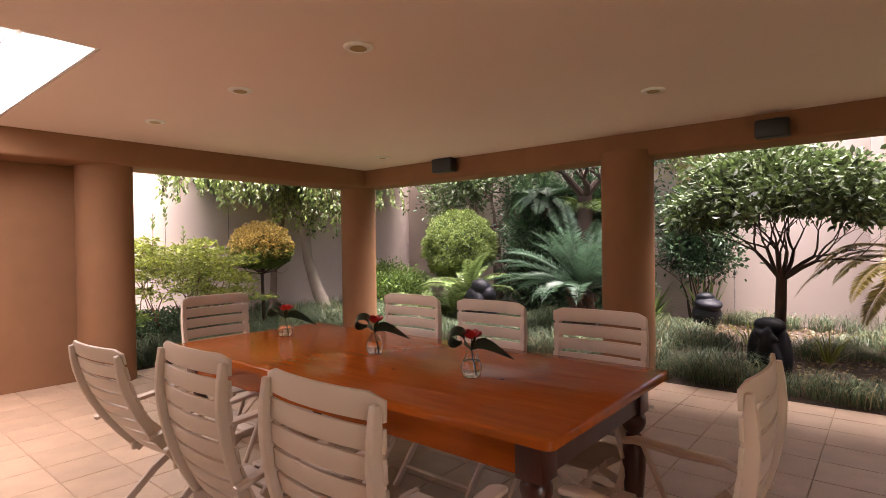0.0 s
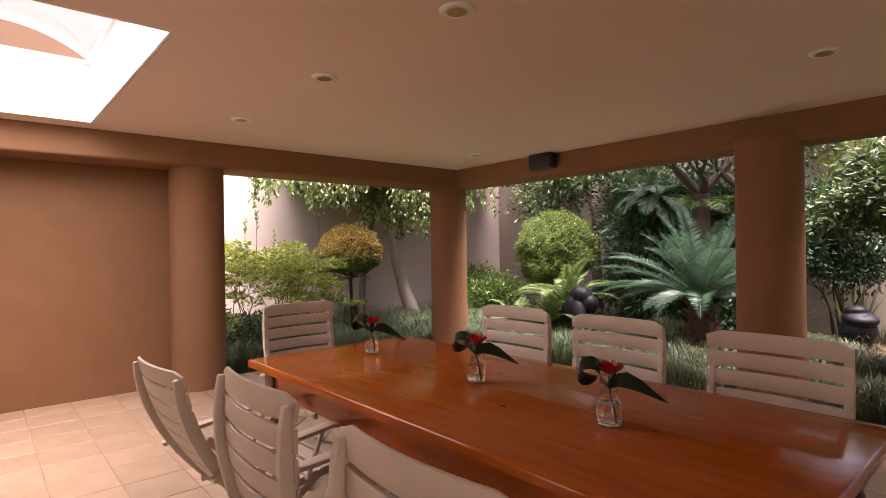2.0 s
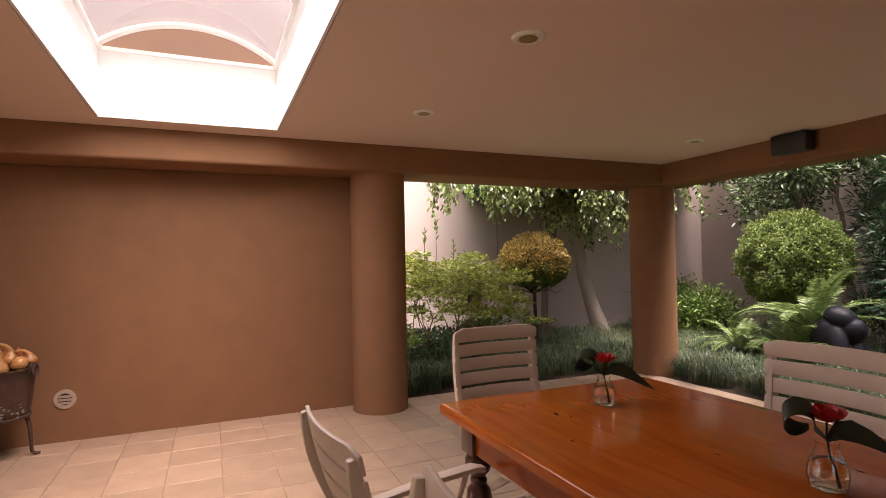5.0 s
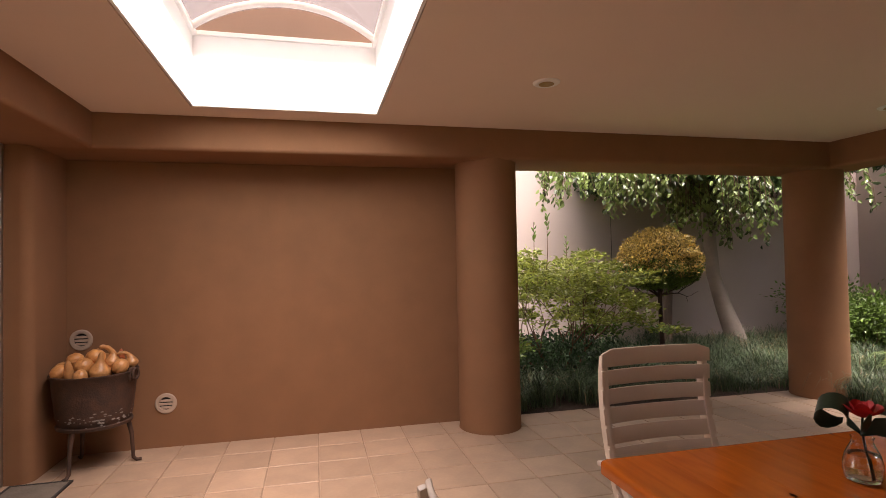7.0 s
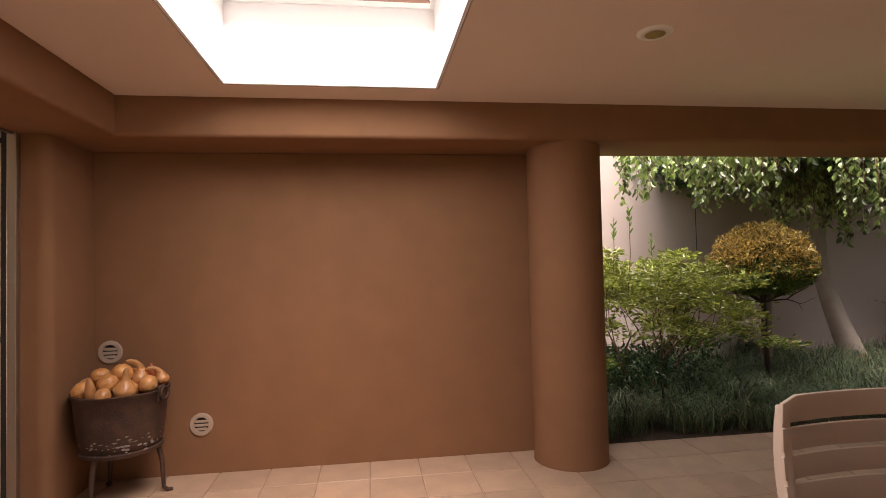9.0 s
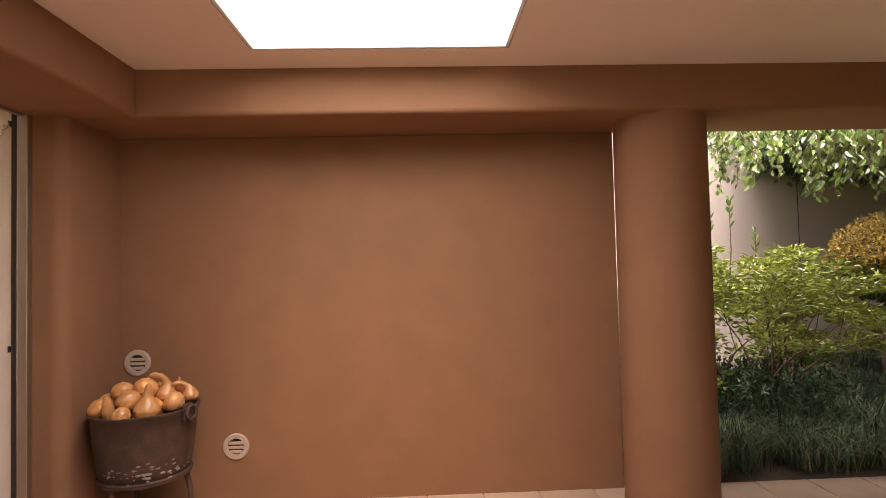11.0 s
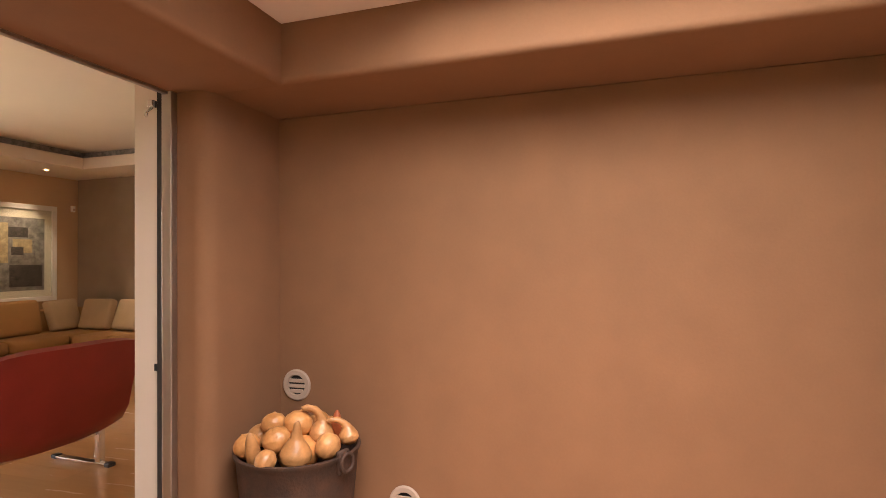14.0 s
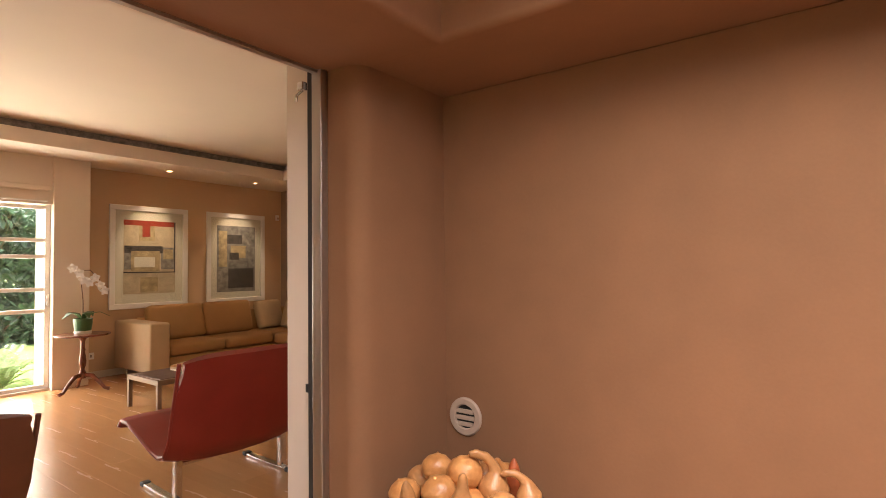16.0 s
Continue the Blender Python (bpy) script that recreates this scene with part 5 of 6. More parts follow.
def gourd(m, kind, size, pale=False):
    """kind: round, pear, neck (a curved neck) or long."""
    e_mat = GOURD_PALE if pale else GOURD_RED if kind == "ribbed" else GOURD
    if kind in ("round", "warty"):
        prof = [(0.0, -0.9), (0.5, -0.82), (0.88, -0.45), (1.0, 0.0), (0.88, 0.45), (0.5, 0.78), (0.16, 0.86), (0.08, 0.89), (0.05, 0.95), (0.0, 0.96)]
    elif kind == "pear":
        prof = [(0.0, -0.9), (0.55, -0.82), (0.92, -0.42), (0.95, 0.0), (0.70, 0.45), (0.38, 0.9), (0.26, 1.35), (0.22, 1.7), (0.12, 1.85), (0.0, 1.9)]
    elif kind == "neck":
        prof = [(0.0, -0.85), (0.5, -0.78), (0.85, -0.4), (0.88, 0.0), (0.62, 0.45), (0.36, 0.85), (0.28, 1.3), (0.25, 1.8), (0.22, 2.3), (0.15, 2.6), (0.0, 2.66)]
    else:
        prof = [(0.0, -1.3), (0.35, -1.2), (0.55, -0.7), (0.55, 0.0), (0.45, 0.7), (0.28, 1.3), (0.10, 1.6), (0.0, 1.64)]
    dense = []
    for (r0, z0), (r1, z1) in zip(prof, prof[1:]):
        for k in range(4):
            dense.append((r0 + (r1 - r0) * k / 4, z0 + (z1 - z0) * k / 4))
    dense.append(prof[-1])
    bm = lathe(dense, 20 if kind in ("pear", "neck", "round", "long") else 40)
    for v in bm.verts:
        if kind == "neck" and v.co.z > 0.4:
            b = (v.co.z - 0.4) * 0.85
            v.co.x, v.co.z = v.co.x * math.cos(b) + 1.2 * (1 - math.cos(b)), 0.4 + 1.2 * math.sin(b) + v.co.x * -math.sin(b)
        v.co *= 1 + 0.05 * noise.noise(v.co * 2.5)
        if kind == "warty":
            v.co *= 1 + 0.16 * max(0.0, noise.noise(v.co * 6.0))
        if kind == "ribbed":
            ring = 1 - 0.10 * (math.sin(v.co.z * 11) > 0.55)
            v.co.x, v.co.y = v.co.x * ring, v.co.y * ring
    bmesh.ops.smooth_vert(bm, verts=bm.verts, factor=0.5, use_axis_x=True, use_axis_y=True, use_axis_z=True)
    bmesh.ops.scale(bm, vec=(size, size, size), verts=bm.verts)
    ob = part("gourd", bm, e_mat, smooth=80)
    ob.matrix_basis = m
    words = {"round": "round orange brown dried gourd in the cauldron", "pear": "pear shaped dried gourd in the cauldron", "neck": "pale dried gourd with a long curved neck", "long": "slim tan dried gourd lying in the cauldron", "warty": "warty orange tan dried gourd in the cauldron", "ribbed": "ringed red brown dried gourd in the cauldron"}
    return tagged(ob, words[kind], "gourd", "gourds in the cauldron")


for r, f, z, kind, size, rx, ry, rz, pale in (
        (-0.205, 0.02, 0.668, "round", 0.058, 20, 10, 0, False), (-0.175, 0.13, 0.675, "long", 0.056, 14, 12, 60, True), (-0.125, 0.195, 0.652, "round", 0.048, 60, 0, 30, True),
        (-0.085, 0.085, 0.700, "warty", 0.060, 15, 10, 40, False), (-0.10, -0.07, 0.725, "round", 0.058, 10, -20, 0, False), (-0.01, 0.165, 0.665, "pear", 0.070, -6, 4, 0, True),
        (0.0, 0.02, 0.742, "round", 0.064, 10, -15, -57, False), (0.095, 0.035, 0.705, "neck", 0.062, 0, -8, -50, True), (0.115, 0.155, 0.675, "round", 0.058, 50, 20, 0, True),
        (0.165, -0.03, 0.695, "ribbed", 0.050, 0, 0, 0, False), (0.205, 0.07, 0.690, "neck", 0.050, 0, 10, -60, True), (0.0, -0.16, 0.680, "round", 0.060, 0, 0, 0, False),
        (-0.16, -0.12, 0.670, "round", 0.055, 0, 0, 0, True), (0.14, -0.15, 0.680, "pear", 0.050, 40, 0, 90, False), (0.0, 0.06, 0.630, "round", 0.09, 0, 0, 0, False), (0.07, -0.06, 0.70, "round", 0.060, 30, 0, 0, False)):
    gourd(pose(0.29 - 0.54 * r + 0.76 * f, 0.285 + 0.84 * r + 0.49 * f, z, rx, ry, rz), kind, size * 0.97, pale)


# ---- bud vases on the table ----
def bud_vase(x, y, turn, seed):
    rng = np.random.default_rng(seed)
    Z = 0.7606
    e = empty("bud_vase", pose(x, y, Z, 0, 0, turn))
    out = [(0.0, 0.0), (0.033, 0.0), (0.040, 0.006), (0.045, 0.028), (0.044, 0.048), (0.038, 0.070), (0.028, 0.090), (0.023, 0.102), (0.026, 0.112)]
    inn = [(0.0242, 0.112), (0.0213, 0.102), (0.0262, 0.090), (0.0360, 0.070), (0.0418, 0.048), (0.0426, 0.028), (0.037, 0.010), (0.0, 0.008)]
    part("glass", lathe(out + inn, 32), GLASS, e, smooth=60)
    part("water", lathe([(0.0, 0.0085), (0.0365, 0.0105), (0.0420, 0.028), (0.0413, 0.048), (0.0358, 0.069), (0.0, 0.069)], 32), WATER, e, smooth=60)
    tagged(e, "small clear glass bud vase holding a red rose", "vase", "bud vases on the table")
    f = empty("rose", pose(x, y, Z, 0, 0, turn))
    part("stem", tubed([(0.015, -0.006, 0.012), (0.008, 0.0, 0.07), (0.0, 0.0, 0.13), (0.004, 0.004, 0.165)], 0.003, 6), LEAF_BLACK, f, smooth=60)
    bloom = part("bloom", lathe([(0.0, 0.0), (0.009, 0.004), (0.012, 0.016), (0.007, 0.030), (0.0, 0.034)], 12), PETAL_RED, f, "red rose bloom", smooth=80)
    bloom.location = (0.004, 0.004, 0.163)
    for ring, (cnt, rr, h) in enumerate(((3, 0.010, 0.044), (5, 0.019, 0.042), (6, 0.028, 0.034))):
        for k in range(cnt):
            bm = bmesh.new()
            a = 6.283 * k / cnt + ring * 0.7
            rows = []
            for j in range(5):
                u = j / 4
                r2 = rr * (0.45 + 0.75 * math.sin(u * 1.9)) + (0.006 * u * u * ring)
                wd = (0.9 if ring else 1.1) * (0.5 + 0.5 * math.sin(u * 2.6))
                rows.append([bm.verts.new((r2 * math.cos(a + w * wd), r2 * math.sin(a + w * wd), h * u - 0.002 * abs(w) * u * 8)) for w in (-0.8, -0.3, 0.3, 0.8)])
            for p, q in zip(rows, rows[1:]):
                for i in range(3):
                    bm.faces.new((p[i], p[i + 1], q[i + 1], q[i]))
            part("petal", bm, PETAL_RED, bloom, smooth=80)
    # a leaf rolled into a loop, and a long pointed one
    loop = [(0.0, 0.0, 0.12), (-0.03, -0.004, 0.150)] + [(-0.062 + 0.036 * math.cos(u), 0.0, 0.172 + 0.028 * math.sin(u)) for u in [0.2 + 5.2 * k / 12 for k in range(13)]]
    part("looped_leaf", ribbon(bmesh.new(), loop, [0.012, 0.03] + [0.06] * 10 + [0.05, 0.035, 0.02], 0.0012, (0.30, 0.80, 0.5)), LEAF_BLACK, f, "dark leaf rolled into a loop", smooth=80)
    blade = [(0.0, 0.0, 0.118), (0.03, 0.004, 0.140), (0.065, 0.006, 0.138), (0.105, 0.004, 0.120), (0.145, 0.0, 0.094), (0.19, -0.004, 0.064)]
    part("long_leaf", ribbon(bmesh.new(), blade, [0.012, 0.045, 0.056, 0.046, 0.026, 0.002], 0.0012, (0.1, 0.55, 0.8)), LEAF_BLACK, f, "long dark pointed leaf", smooth=80)
    part("short_leaf", ribbon(bmesh.new(), [(0.0, 0.0, 0.115), (0.006, -0.02, 0.15), (0.014, -0.03, 0.185)], [0.01, 0.022, 0.003], 0.0012, (1, 0.4, 0)), LEAF_BLACK, f, smooth=80)
    tagged(f, "red rose with dark curled leaves in a glass vase", "flower", "roses on the table")


bud_vase(3.32, 3.11, 52, 1)
bud_vase(4.17, 3.08, 58, 2)
bud_vase(4.86, 3.00, 50, 3)


# ---- the living room beyond the sliding door ----
RX0, RX1, RY0, RY1 = -4.3, 4.9, -6.8, -0.36
BULK, LIP, HIGH = 2.84, 3.0, 3.10
structure(part("wall_room_north", boxed(RX0, RY1, -0.1, 0.52, -0.233, 3.2, 0.004), ROOM_WHITE), "white painted room wall and door reveal", "wall")
structure(part("wall_room_north", boxed(4.6, RY1, -0.1, RX1, -0.233, 3.2, 0.004), ROOM_WHITE), "white painted room wall", "wall")
structure(part("lintel", boxed(0.52, RY1, 2.20, 4.6, -0.193, 3.2, 0.004), ROOM_WHITE), "plastered lintel above the sliding door", "lintel")
structure(part("wall_room_west", boxed(RX0 - 0.2, RY0, -0.1, RX0, RY1, 3.2), GREY_WALL), "textured grey painted living room wall", "wall")
structure(part("wall_room_south", boxed(RX0, RY0 - 0.2, -0.1, -1.06, RY0, 3.2), ROOM_WALL), "warm beige painted wall with framed pictures", "wall")
structure(part("pilaster", boxed(-1.06, RY0 - 0.2, -0.1, -0.66, -6.38, 3.2, 0.01), ROOM_WHITE), "white painted pilaster beside the garden window", "wall")
structure(part("wall_above_window", boxed(-0.66, -6.60, 2.26, RX1, -6.42, 3.2), ROOM_WHITE), "white wall above the garden window", "wall")
structure(part("wall_room_south_end", boxed(1.75, -6.60, -0.1, RX1, -6.42, 2.26), ROOM_WHITE), "white wall beside the garden window", "wall")
structure(part("wall_room_east", boxed(RX1, -6.8, -0.1, RX1 + 0.2, RY1, 3.2), ROOM_WHITE), "white painted living room wall", "wall")
structure(part("ceiling_room", boxed(RX0, RY0, HIGH, RX1, RY1, 3.2), ROOM_WHITE), "white raised living room ceiling", "ceiling")
bm = bmesh.new()
box(bm, RX0, RY0, BULK, RX1, -5.75, LIP, 0.004)
box(bm, RX0, -5.75, BULK, -3.55, RY1, LIP, 0.004)
structure(part("ceiling_bulkhead", bm, ROOM_WHITE), "white lowered ceiling border with shadow gap", "ceiling")
# cove filled in dark grey, which paints the shadow gap's darkness
bm = bmesh.new()
box(bm, RX0, RY0, LIP, RX1, -5.86, HIGH)
box(bm, RX0, -5.86, LIP, -3.66, RY1, HIGH)
structure(part("cove", bm, INK_GREY), "grey cove back above the ceiling border, coloured for its shadow", "ceiling")
structure(part("roof_room", boxed(RX0 - 0.4, RY0 - 0.4, 3.21, RX1 + 0.4, 0.2, 3.36), GROUT), "flat roof of the house", "roof")
structure(part("baseboard", boxed(RX0, RY0, 0.0, -1.06, RY0 + 0.016, 0.09, 0.003), ROOM_WHITE), "white skirting board", "skirting")
structure(part("baseboard", boxed(RX0, RY0 + 0.016, 0.0, RX0 + 0.016, RY1, 0.09, 0.003), ROOM_WHITE), "white skirting board", "skirting")

# sliding door frame
e = empty("door_1", pose(0, 0, 0))
part("jamb", boxed(0.502, -0.200, 0.0, 0.535, -0.150, 2.15, 0.003), STEEL, e, "satin aluminium jamb")
part("seal", boxed(0.503, -0.230, 0.0, 0.528, -0.2005, 2.16), DARKGAP, e, "black rubber seal")
part("head_track", boxed(0.536, -0.230, 2.150, 4.6, -0.192, 2.196), DARKGAP, e, "dark head track")
part("head_track", boxed(0.536, -0.187, 2.128, 4.6, -0.165, 2.139), STEEL, e, "aluminium head track")
part("threshold", boxed(0.503, -0.355, -0.01, 4.6, -0.21, 0.006), STEEL, e, "aluminium floor track")
part("roller_catch", boxed(0.536, -0.250, 2.075, 0.560, -0.220, 2.105, 0.004), CHROME, e, "chrome roller catch")
part("catch_arm", tubed([(0.548, -0.235, 2.075), (0.566, -0.243, 2.055), (0.560, -0.255, 2.035)], 0.006, 8), CHROME, e, "chrome catch arm", smooth=60)
part("keeper", boxed(0.520, -0.250, 0.98, 0.524, -0.237, 1.01), BLACK, e)
structure(e, "open aluminium framed sliding door opening to the room", "door")


def window_wall():
    e = empty("window_1", pose(-0.66, -6.51, 0))
    W, H = 2.41, 2.26
    part("sill", boxed(0, -0.06, -0.02, W, 0.07, 0.03, 0.004), STEEL, e, "aluminium sill track")
    for x in (0.0, 0.78, 1.58, W - 0.055):
        part("stile", boxed(x, -0.03, 0.03, x + 0.055, 0.03, H, 0.004), WHITE, e)
    for z in (0.03, 0.94, 1.20, 1.60, 1.80, H - 0.06):
        for x in (0.055, 0.835, 1.635):
            part("rail", boxed(x, -0.026, z, x + 0.72, 0.026, z + 0.045, 0.004), WHITE, e)
    for x in (0.055, 0.835, 1.635):
        p = part("pane", boxed(x, -0.003, 0.07, x + 0.72, 0.003, H - 0.06), PANE, e)
        p.visible_shadow = False
    part("handle", boxed(0.016, 0.031, 1.02, 0.034, 0.05, 1.16, 0.004), CHROME, e)
    structure(e, "white framed glazed door with horizontal bars to the lawn", "window")
    b = empty("roller_blind", pose(-0.62, -6.40, 2.42))
    part("cassette", boxed(0, -0.018, 0, 2.3, 0.06, 0.06, 0.012), ROOM_WHITE, b)
    part("cloth", boxed(0.02, 0.0, -0.12, 2.28, 0.004, 0.0), ROOM_WHITE, b)
    part("bottom_bar", boxed(0.02, -0.006, -0.135, 2.28, 0.010, -0.12, 0.003), WHITE, b)
    tagged(b, "white roller blind rolled up above the window", "blind")


window_wall()


def picture(x0, x1, label, art):
    z0, z1 = 0.90, 2.37
    e = empty("framed_picture", pose(x0, RY0, z0))
    W, H = x1 - x0, z1 - z0
    fw = 0.075
    for b in ((0, 0.002, 0, W, 0.04, fw), (0, 0.002, H - fw, W, 0.04, H), (0, 0.002, fw, fw, 0.04, H - fw), (W - fw, 0.002, fw, W, 0.04, H - fw)):
        part("frame_bar", boxed(*b, 0.006), WHITE, e, "white painted frame bar")
    part("mount", boxed(fw, 0.004, fw, W - fw, 0.014, H - fw), PAPER, e, "cream mount board")
    for k, (a, b, c, d, mat) in enumerate(art):
        part("print", boxed(W * a, 0.0145, H * b, W * c, 0.0155 + 0.0006 * k, H * d), mat, e)
    p = part("pane", boxed(fw, 0.024, fw, W - fw, 0.027, H - fw), PANE, e, "picture glass")
    p.visible_shadow = False
    tagged(e, label, "picture", "framed pictures above the sofa")


picture(-2.55, -1.44, "large white framed abstract print with a red band", [(0.17, 0.14, 0.83, 0.86, INK_PALE), (0.17, 0.81, 0.83, 0.86, INK_RED), (0.44, 0.66, 0.64, 0.81, INK_SAND), (0.50, 0.70, 0.60, 0.81, INK_RED), (0.17, 0.38, 0.36, 0.60, INK_GREY), (0.20, 0.48, 0.33, 0.58, INK_SAND), (0.34, 0.54, 0.82, 0.61, INK_DARK), (0.38, 0.36, 0.74, 0.56, INK_SAND), (0.44, 0.40, 0.70, 0.50, PAPER), (0.74, 0.38, 0.82, 0.54, INK_GREY), (0.17, 0.345, 0.83, 0.355, INK_DARK), (0.17, 0.35, 0.185, 0.86, INK_DARK), (0.40, 0.16, 0.62, 0.30, INK_SAND)])
picture(-3.93, -2.86, "large white framed abstract print in charcoal and sand", [(0.17, 0.12, 0.83, 0.86, INK_GREY), (0.40, 0.66, 0.66, 0.76, INK_DARK), (0.30, 0.50, 0.60, 0.64, INK_SAND), (0.46, 0.48, 0.62, 0.56, INK_DARK), (0.20, 0.16, 0.64, 0.38, INK_DARK), (0.66, 0.40, 0.80, 0.80, INK_SAND), (0.20, 0.40, 0.34, 0.80, INK_GREY)])


def cushion_shape(bm, sx, sy, sz, m):
    v = box(bm, -sx / 2, -sy / 2, -sz / 2, sx / 2, sy / 2, sz / 2, min(sx, sy, sz) * 0.32, 4)
    v = [q for q in v if q.is_valid]
    for q in v:
        fx, fz = 1 - (2 * q.co.x / sx) ** 2, 1 - (2 * q.co.z / sz) ** 2
        q.co.y *= 1 + 0.25 * max(0, fx) * max(0, fz)
    bmesh.ops.transform(bm, matrix=m, verts=v)


def cushioned(name, sx, sy, sz, m, mat, parent, label=""):
    bm = bmesh.new()
    cushion_shape(bm, sx, sy, sz, m)
    return part(name, bm, mat, parent, label, smooth=60)


def sofa():
    e = empty("corner_sofa", pose(0, 0, 0))
    part("arm", boxed(-1.76, -6.74, 0.12, -1.50, -5.72, 0.76, 0.03, 3), CUSHION, e, smooth=40)
    part("base", boxed(-4.22, -6.74, 0.12, -1.765, -5.75, 0.30, 0.02), SOFA, e)
    part("base", boxed(-4.22, -5.745, 0.12, -3.30, -4.35, 0.30, 0.02), SOFA, e)
    part("back_frame", boxed(-4.22, -6.74, 0.305, -1.765, -6.56, 0.78, 0.03, 3), SOFA, e, smooth=40)
    part("back_frame", boxed(-4.22, -6.555, 0.305, -4.04, -4.35, 0.78, 0.03, 3), SOFA, e, smooth=40)
    for x in (-2.18, -2.98):
        cushioned("seat_cushion", 0.79, 0.80, 0.16, pose(x, -6.15, 0.385), SOFA, e)
    cushioned("seat_cushion", 0.86, 0.80, 0.16, pose(-3.82, -6.15, 0.385), SOFA, e)
    for y in (-5.35, -4.72):
        cushioned("seat_cushion", 0.74, 0.62, 0.16, pose(-3.67, y, 0.385), SOFA, e)
    for x in (-2.18, -2.98):
        cushioned("back_cushion", 0.80, 0.20, 0.50, pose(x, -6.40, 0.70, 14, 0, 0), SOFA, e)
    for x, y in ((-1.62, -5.82), (-1.62, -6.64), (-4.1, -6.64), (-4.1, -4.45), (-3.4, -4.45)):
        part("foot", tubed([(x, y, 0.0), (x, y, 0.12)], 0.02, 10), CHROME, e, "chrome foot")
    tagged(e, "sand coloured fabric corner sofa along two walls", "sofa")
    for k, (x, y, z, rx, rz) in enumerate(((-3.72, -6.36, 0.70, 18, 8), (-3.92, -5.9, 0.70, 18, -82), (-3.90, -5.25, 0.70, 20, -95), (-3.90, -4.70, 0.70, 20, -88))):
        p = cushioned("throw_cushion", 0.50, 0.15, 0.46, Matrix.Identity(4), CUSHION, None)
        p.matrix_basis = pose(x, y, z, rx, 0, rz)
        tagged(p, "plump cream throw cushion leaning on the sofa back", "cushion", "sofa cushions")


sofa()


def lounge_chair(m, mat, top, label):
    """A wide leather sling on chrome legs; it faces -y."""
    e = empty("lounge_chair", m)
    prof = [(-0.68, 0.39), (-0.64, 0.43), (-0.54, 0.43), (-0.38, 0.385), (-0.20, 0.325), (-0.08, 0.30), (0.0, 0.325), (0.06, 0.42), (0.10, 0.58), (0.135, 0.74), (0.17, 0.88), (0.185, 0.94)]
    half, n = 0.48, 14
    bm = bmesh.new()
    rows = []
    for side in (1, -1):
        for j in range(n + 1):
            u = -1 + 2 * j / n
            ring = []
            for k, (y, z) in enumerate(prof):
                zz = z if z < 0.46 else 0.46 + (z - 0.46) * (top - 0.46) / 0.48
                edge = abs(u) ** 4
                th = 0.035 * (1 - 0.6 * edge)
                a, b = prof[max(k - 1, 0)], prof[min(k + 1, len(prof) - 1)]
                ty, tz = b[0] - a[0], b[1] - a[1]
                ln = math.hypot(ty, tz)
                ny, nz = -tz / ln, ty / ln
                sag = 0.05 * (1 - u * u) * (1 if 4 <= k <= 7 else 0.3)
                trim = 0.10 * edge if k > 8 else 0
                ring.append(bm.verts.new((u * half * (1 - 0.06 * (k > 9)), y + side * ny * th, zz - sag + side * nz * th - trim * 0.4)))
            rows.append(ring)
    f, b = rows[:n + 1], rows[n + 1:]
    for grid in (f, b):
        for p, q in zip(grid, grid[1:]):
            for k in range(len(prof) - 1):
                bm.faces.new((p[k], p[k + 1], q[k + 1], q[k]))
    for p, q in zip(f, f[1:]):
        i, j = rows.index(p), rows.index(q)
        for k in (0, len(prof) - 1):
            bm.faces.new((p[k], q[k], rows[j + n + 1][k], rows[i + n + 1][k]))
    for i in (0, n):
        for k in range(len(prof) - 1):
            bm.faces.new((rows[i][k], rows[i][k + 1], rows[i + n + 1][k + 1], rows[i + n + 1][k]))
    bmesh.ops.recalc_face_normals(bm, faces=bm.faces)
    part("sling", bm, mat, e, smooth=50)
    for x in (-0.43, 0.43):
        part("piping", tubed([(x * 1.115, y, (z if z < 0.46 else 0.46 + (z - 0.46) * (top - 0.46) / 0.48) - (0.04 if k > 8 else 0)) for k, (y, z) in enumerate(prof)], 0.012, 8), mat, e, "rolled leather edge", smooth=60)
    for x in (-0.37, 0.37):
        part("leg", boxed(x - 0.022, -0.10, 0.02, x + 0.022, -0.045, 0.27, 0.006), CHROME, e, "flat chrome leg")
        part("foot_bar", boxed(x - 0.025, -0.55, 0.004, x + 0.025, 0.05, 0.022, 0.005), CHROME, e, "flat chrome foot bar")
        for y in (-0.55, 0.0):
            part("foot_pad", boxed(x - 0.028, y, 0.0, x + 0.028, y + 0.05, 0.028, 0.005), BLACK, e, "black plastic foot pad")
    part("cross_bar", boxed(-0.345, -0.10, 0.215, 0.345, -0.075, 0.24, 0.004), CHROME, e)
    tagged(e, label, "armchair")


lounge_chair(pose(-0.28, -1.90, 0, 0, 0, -3), RED_LEATHER, 0.93, "oxblood red leather lounge chair on flat chrome legs")
lounge_chair(pose(1.36, -1.92, 0, 0, 0, 0), BROWN_LEATHER, 0.80, "brown leather lounge chair on flat chrome legs")


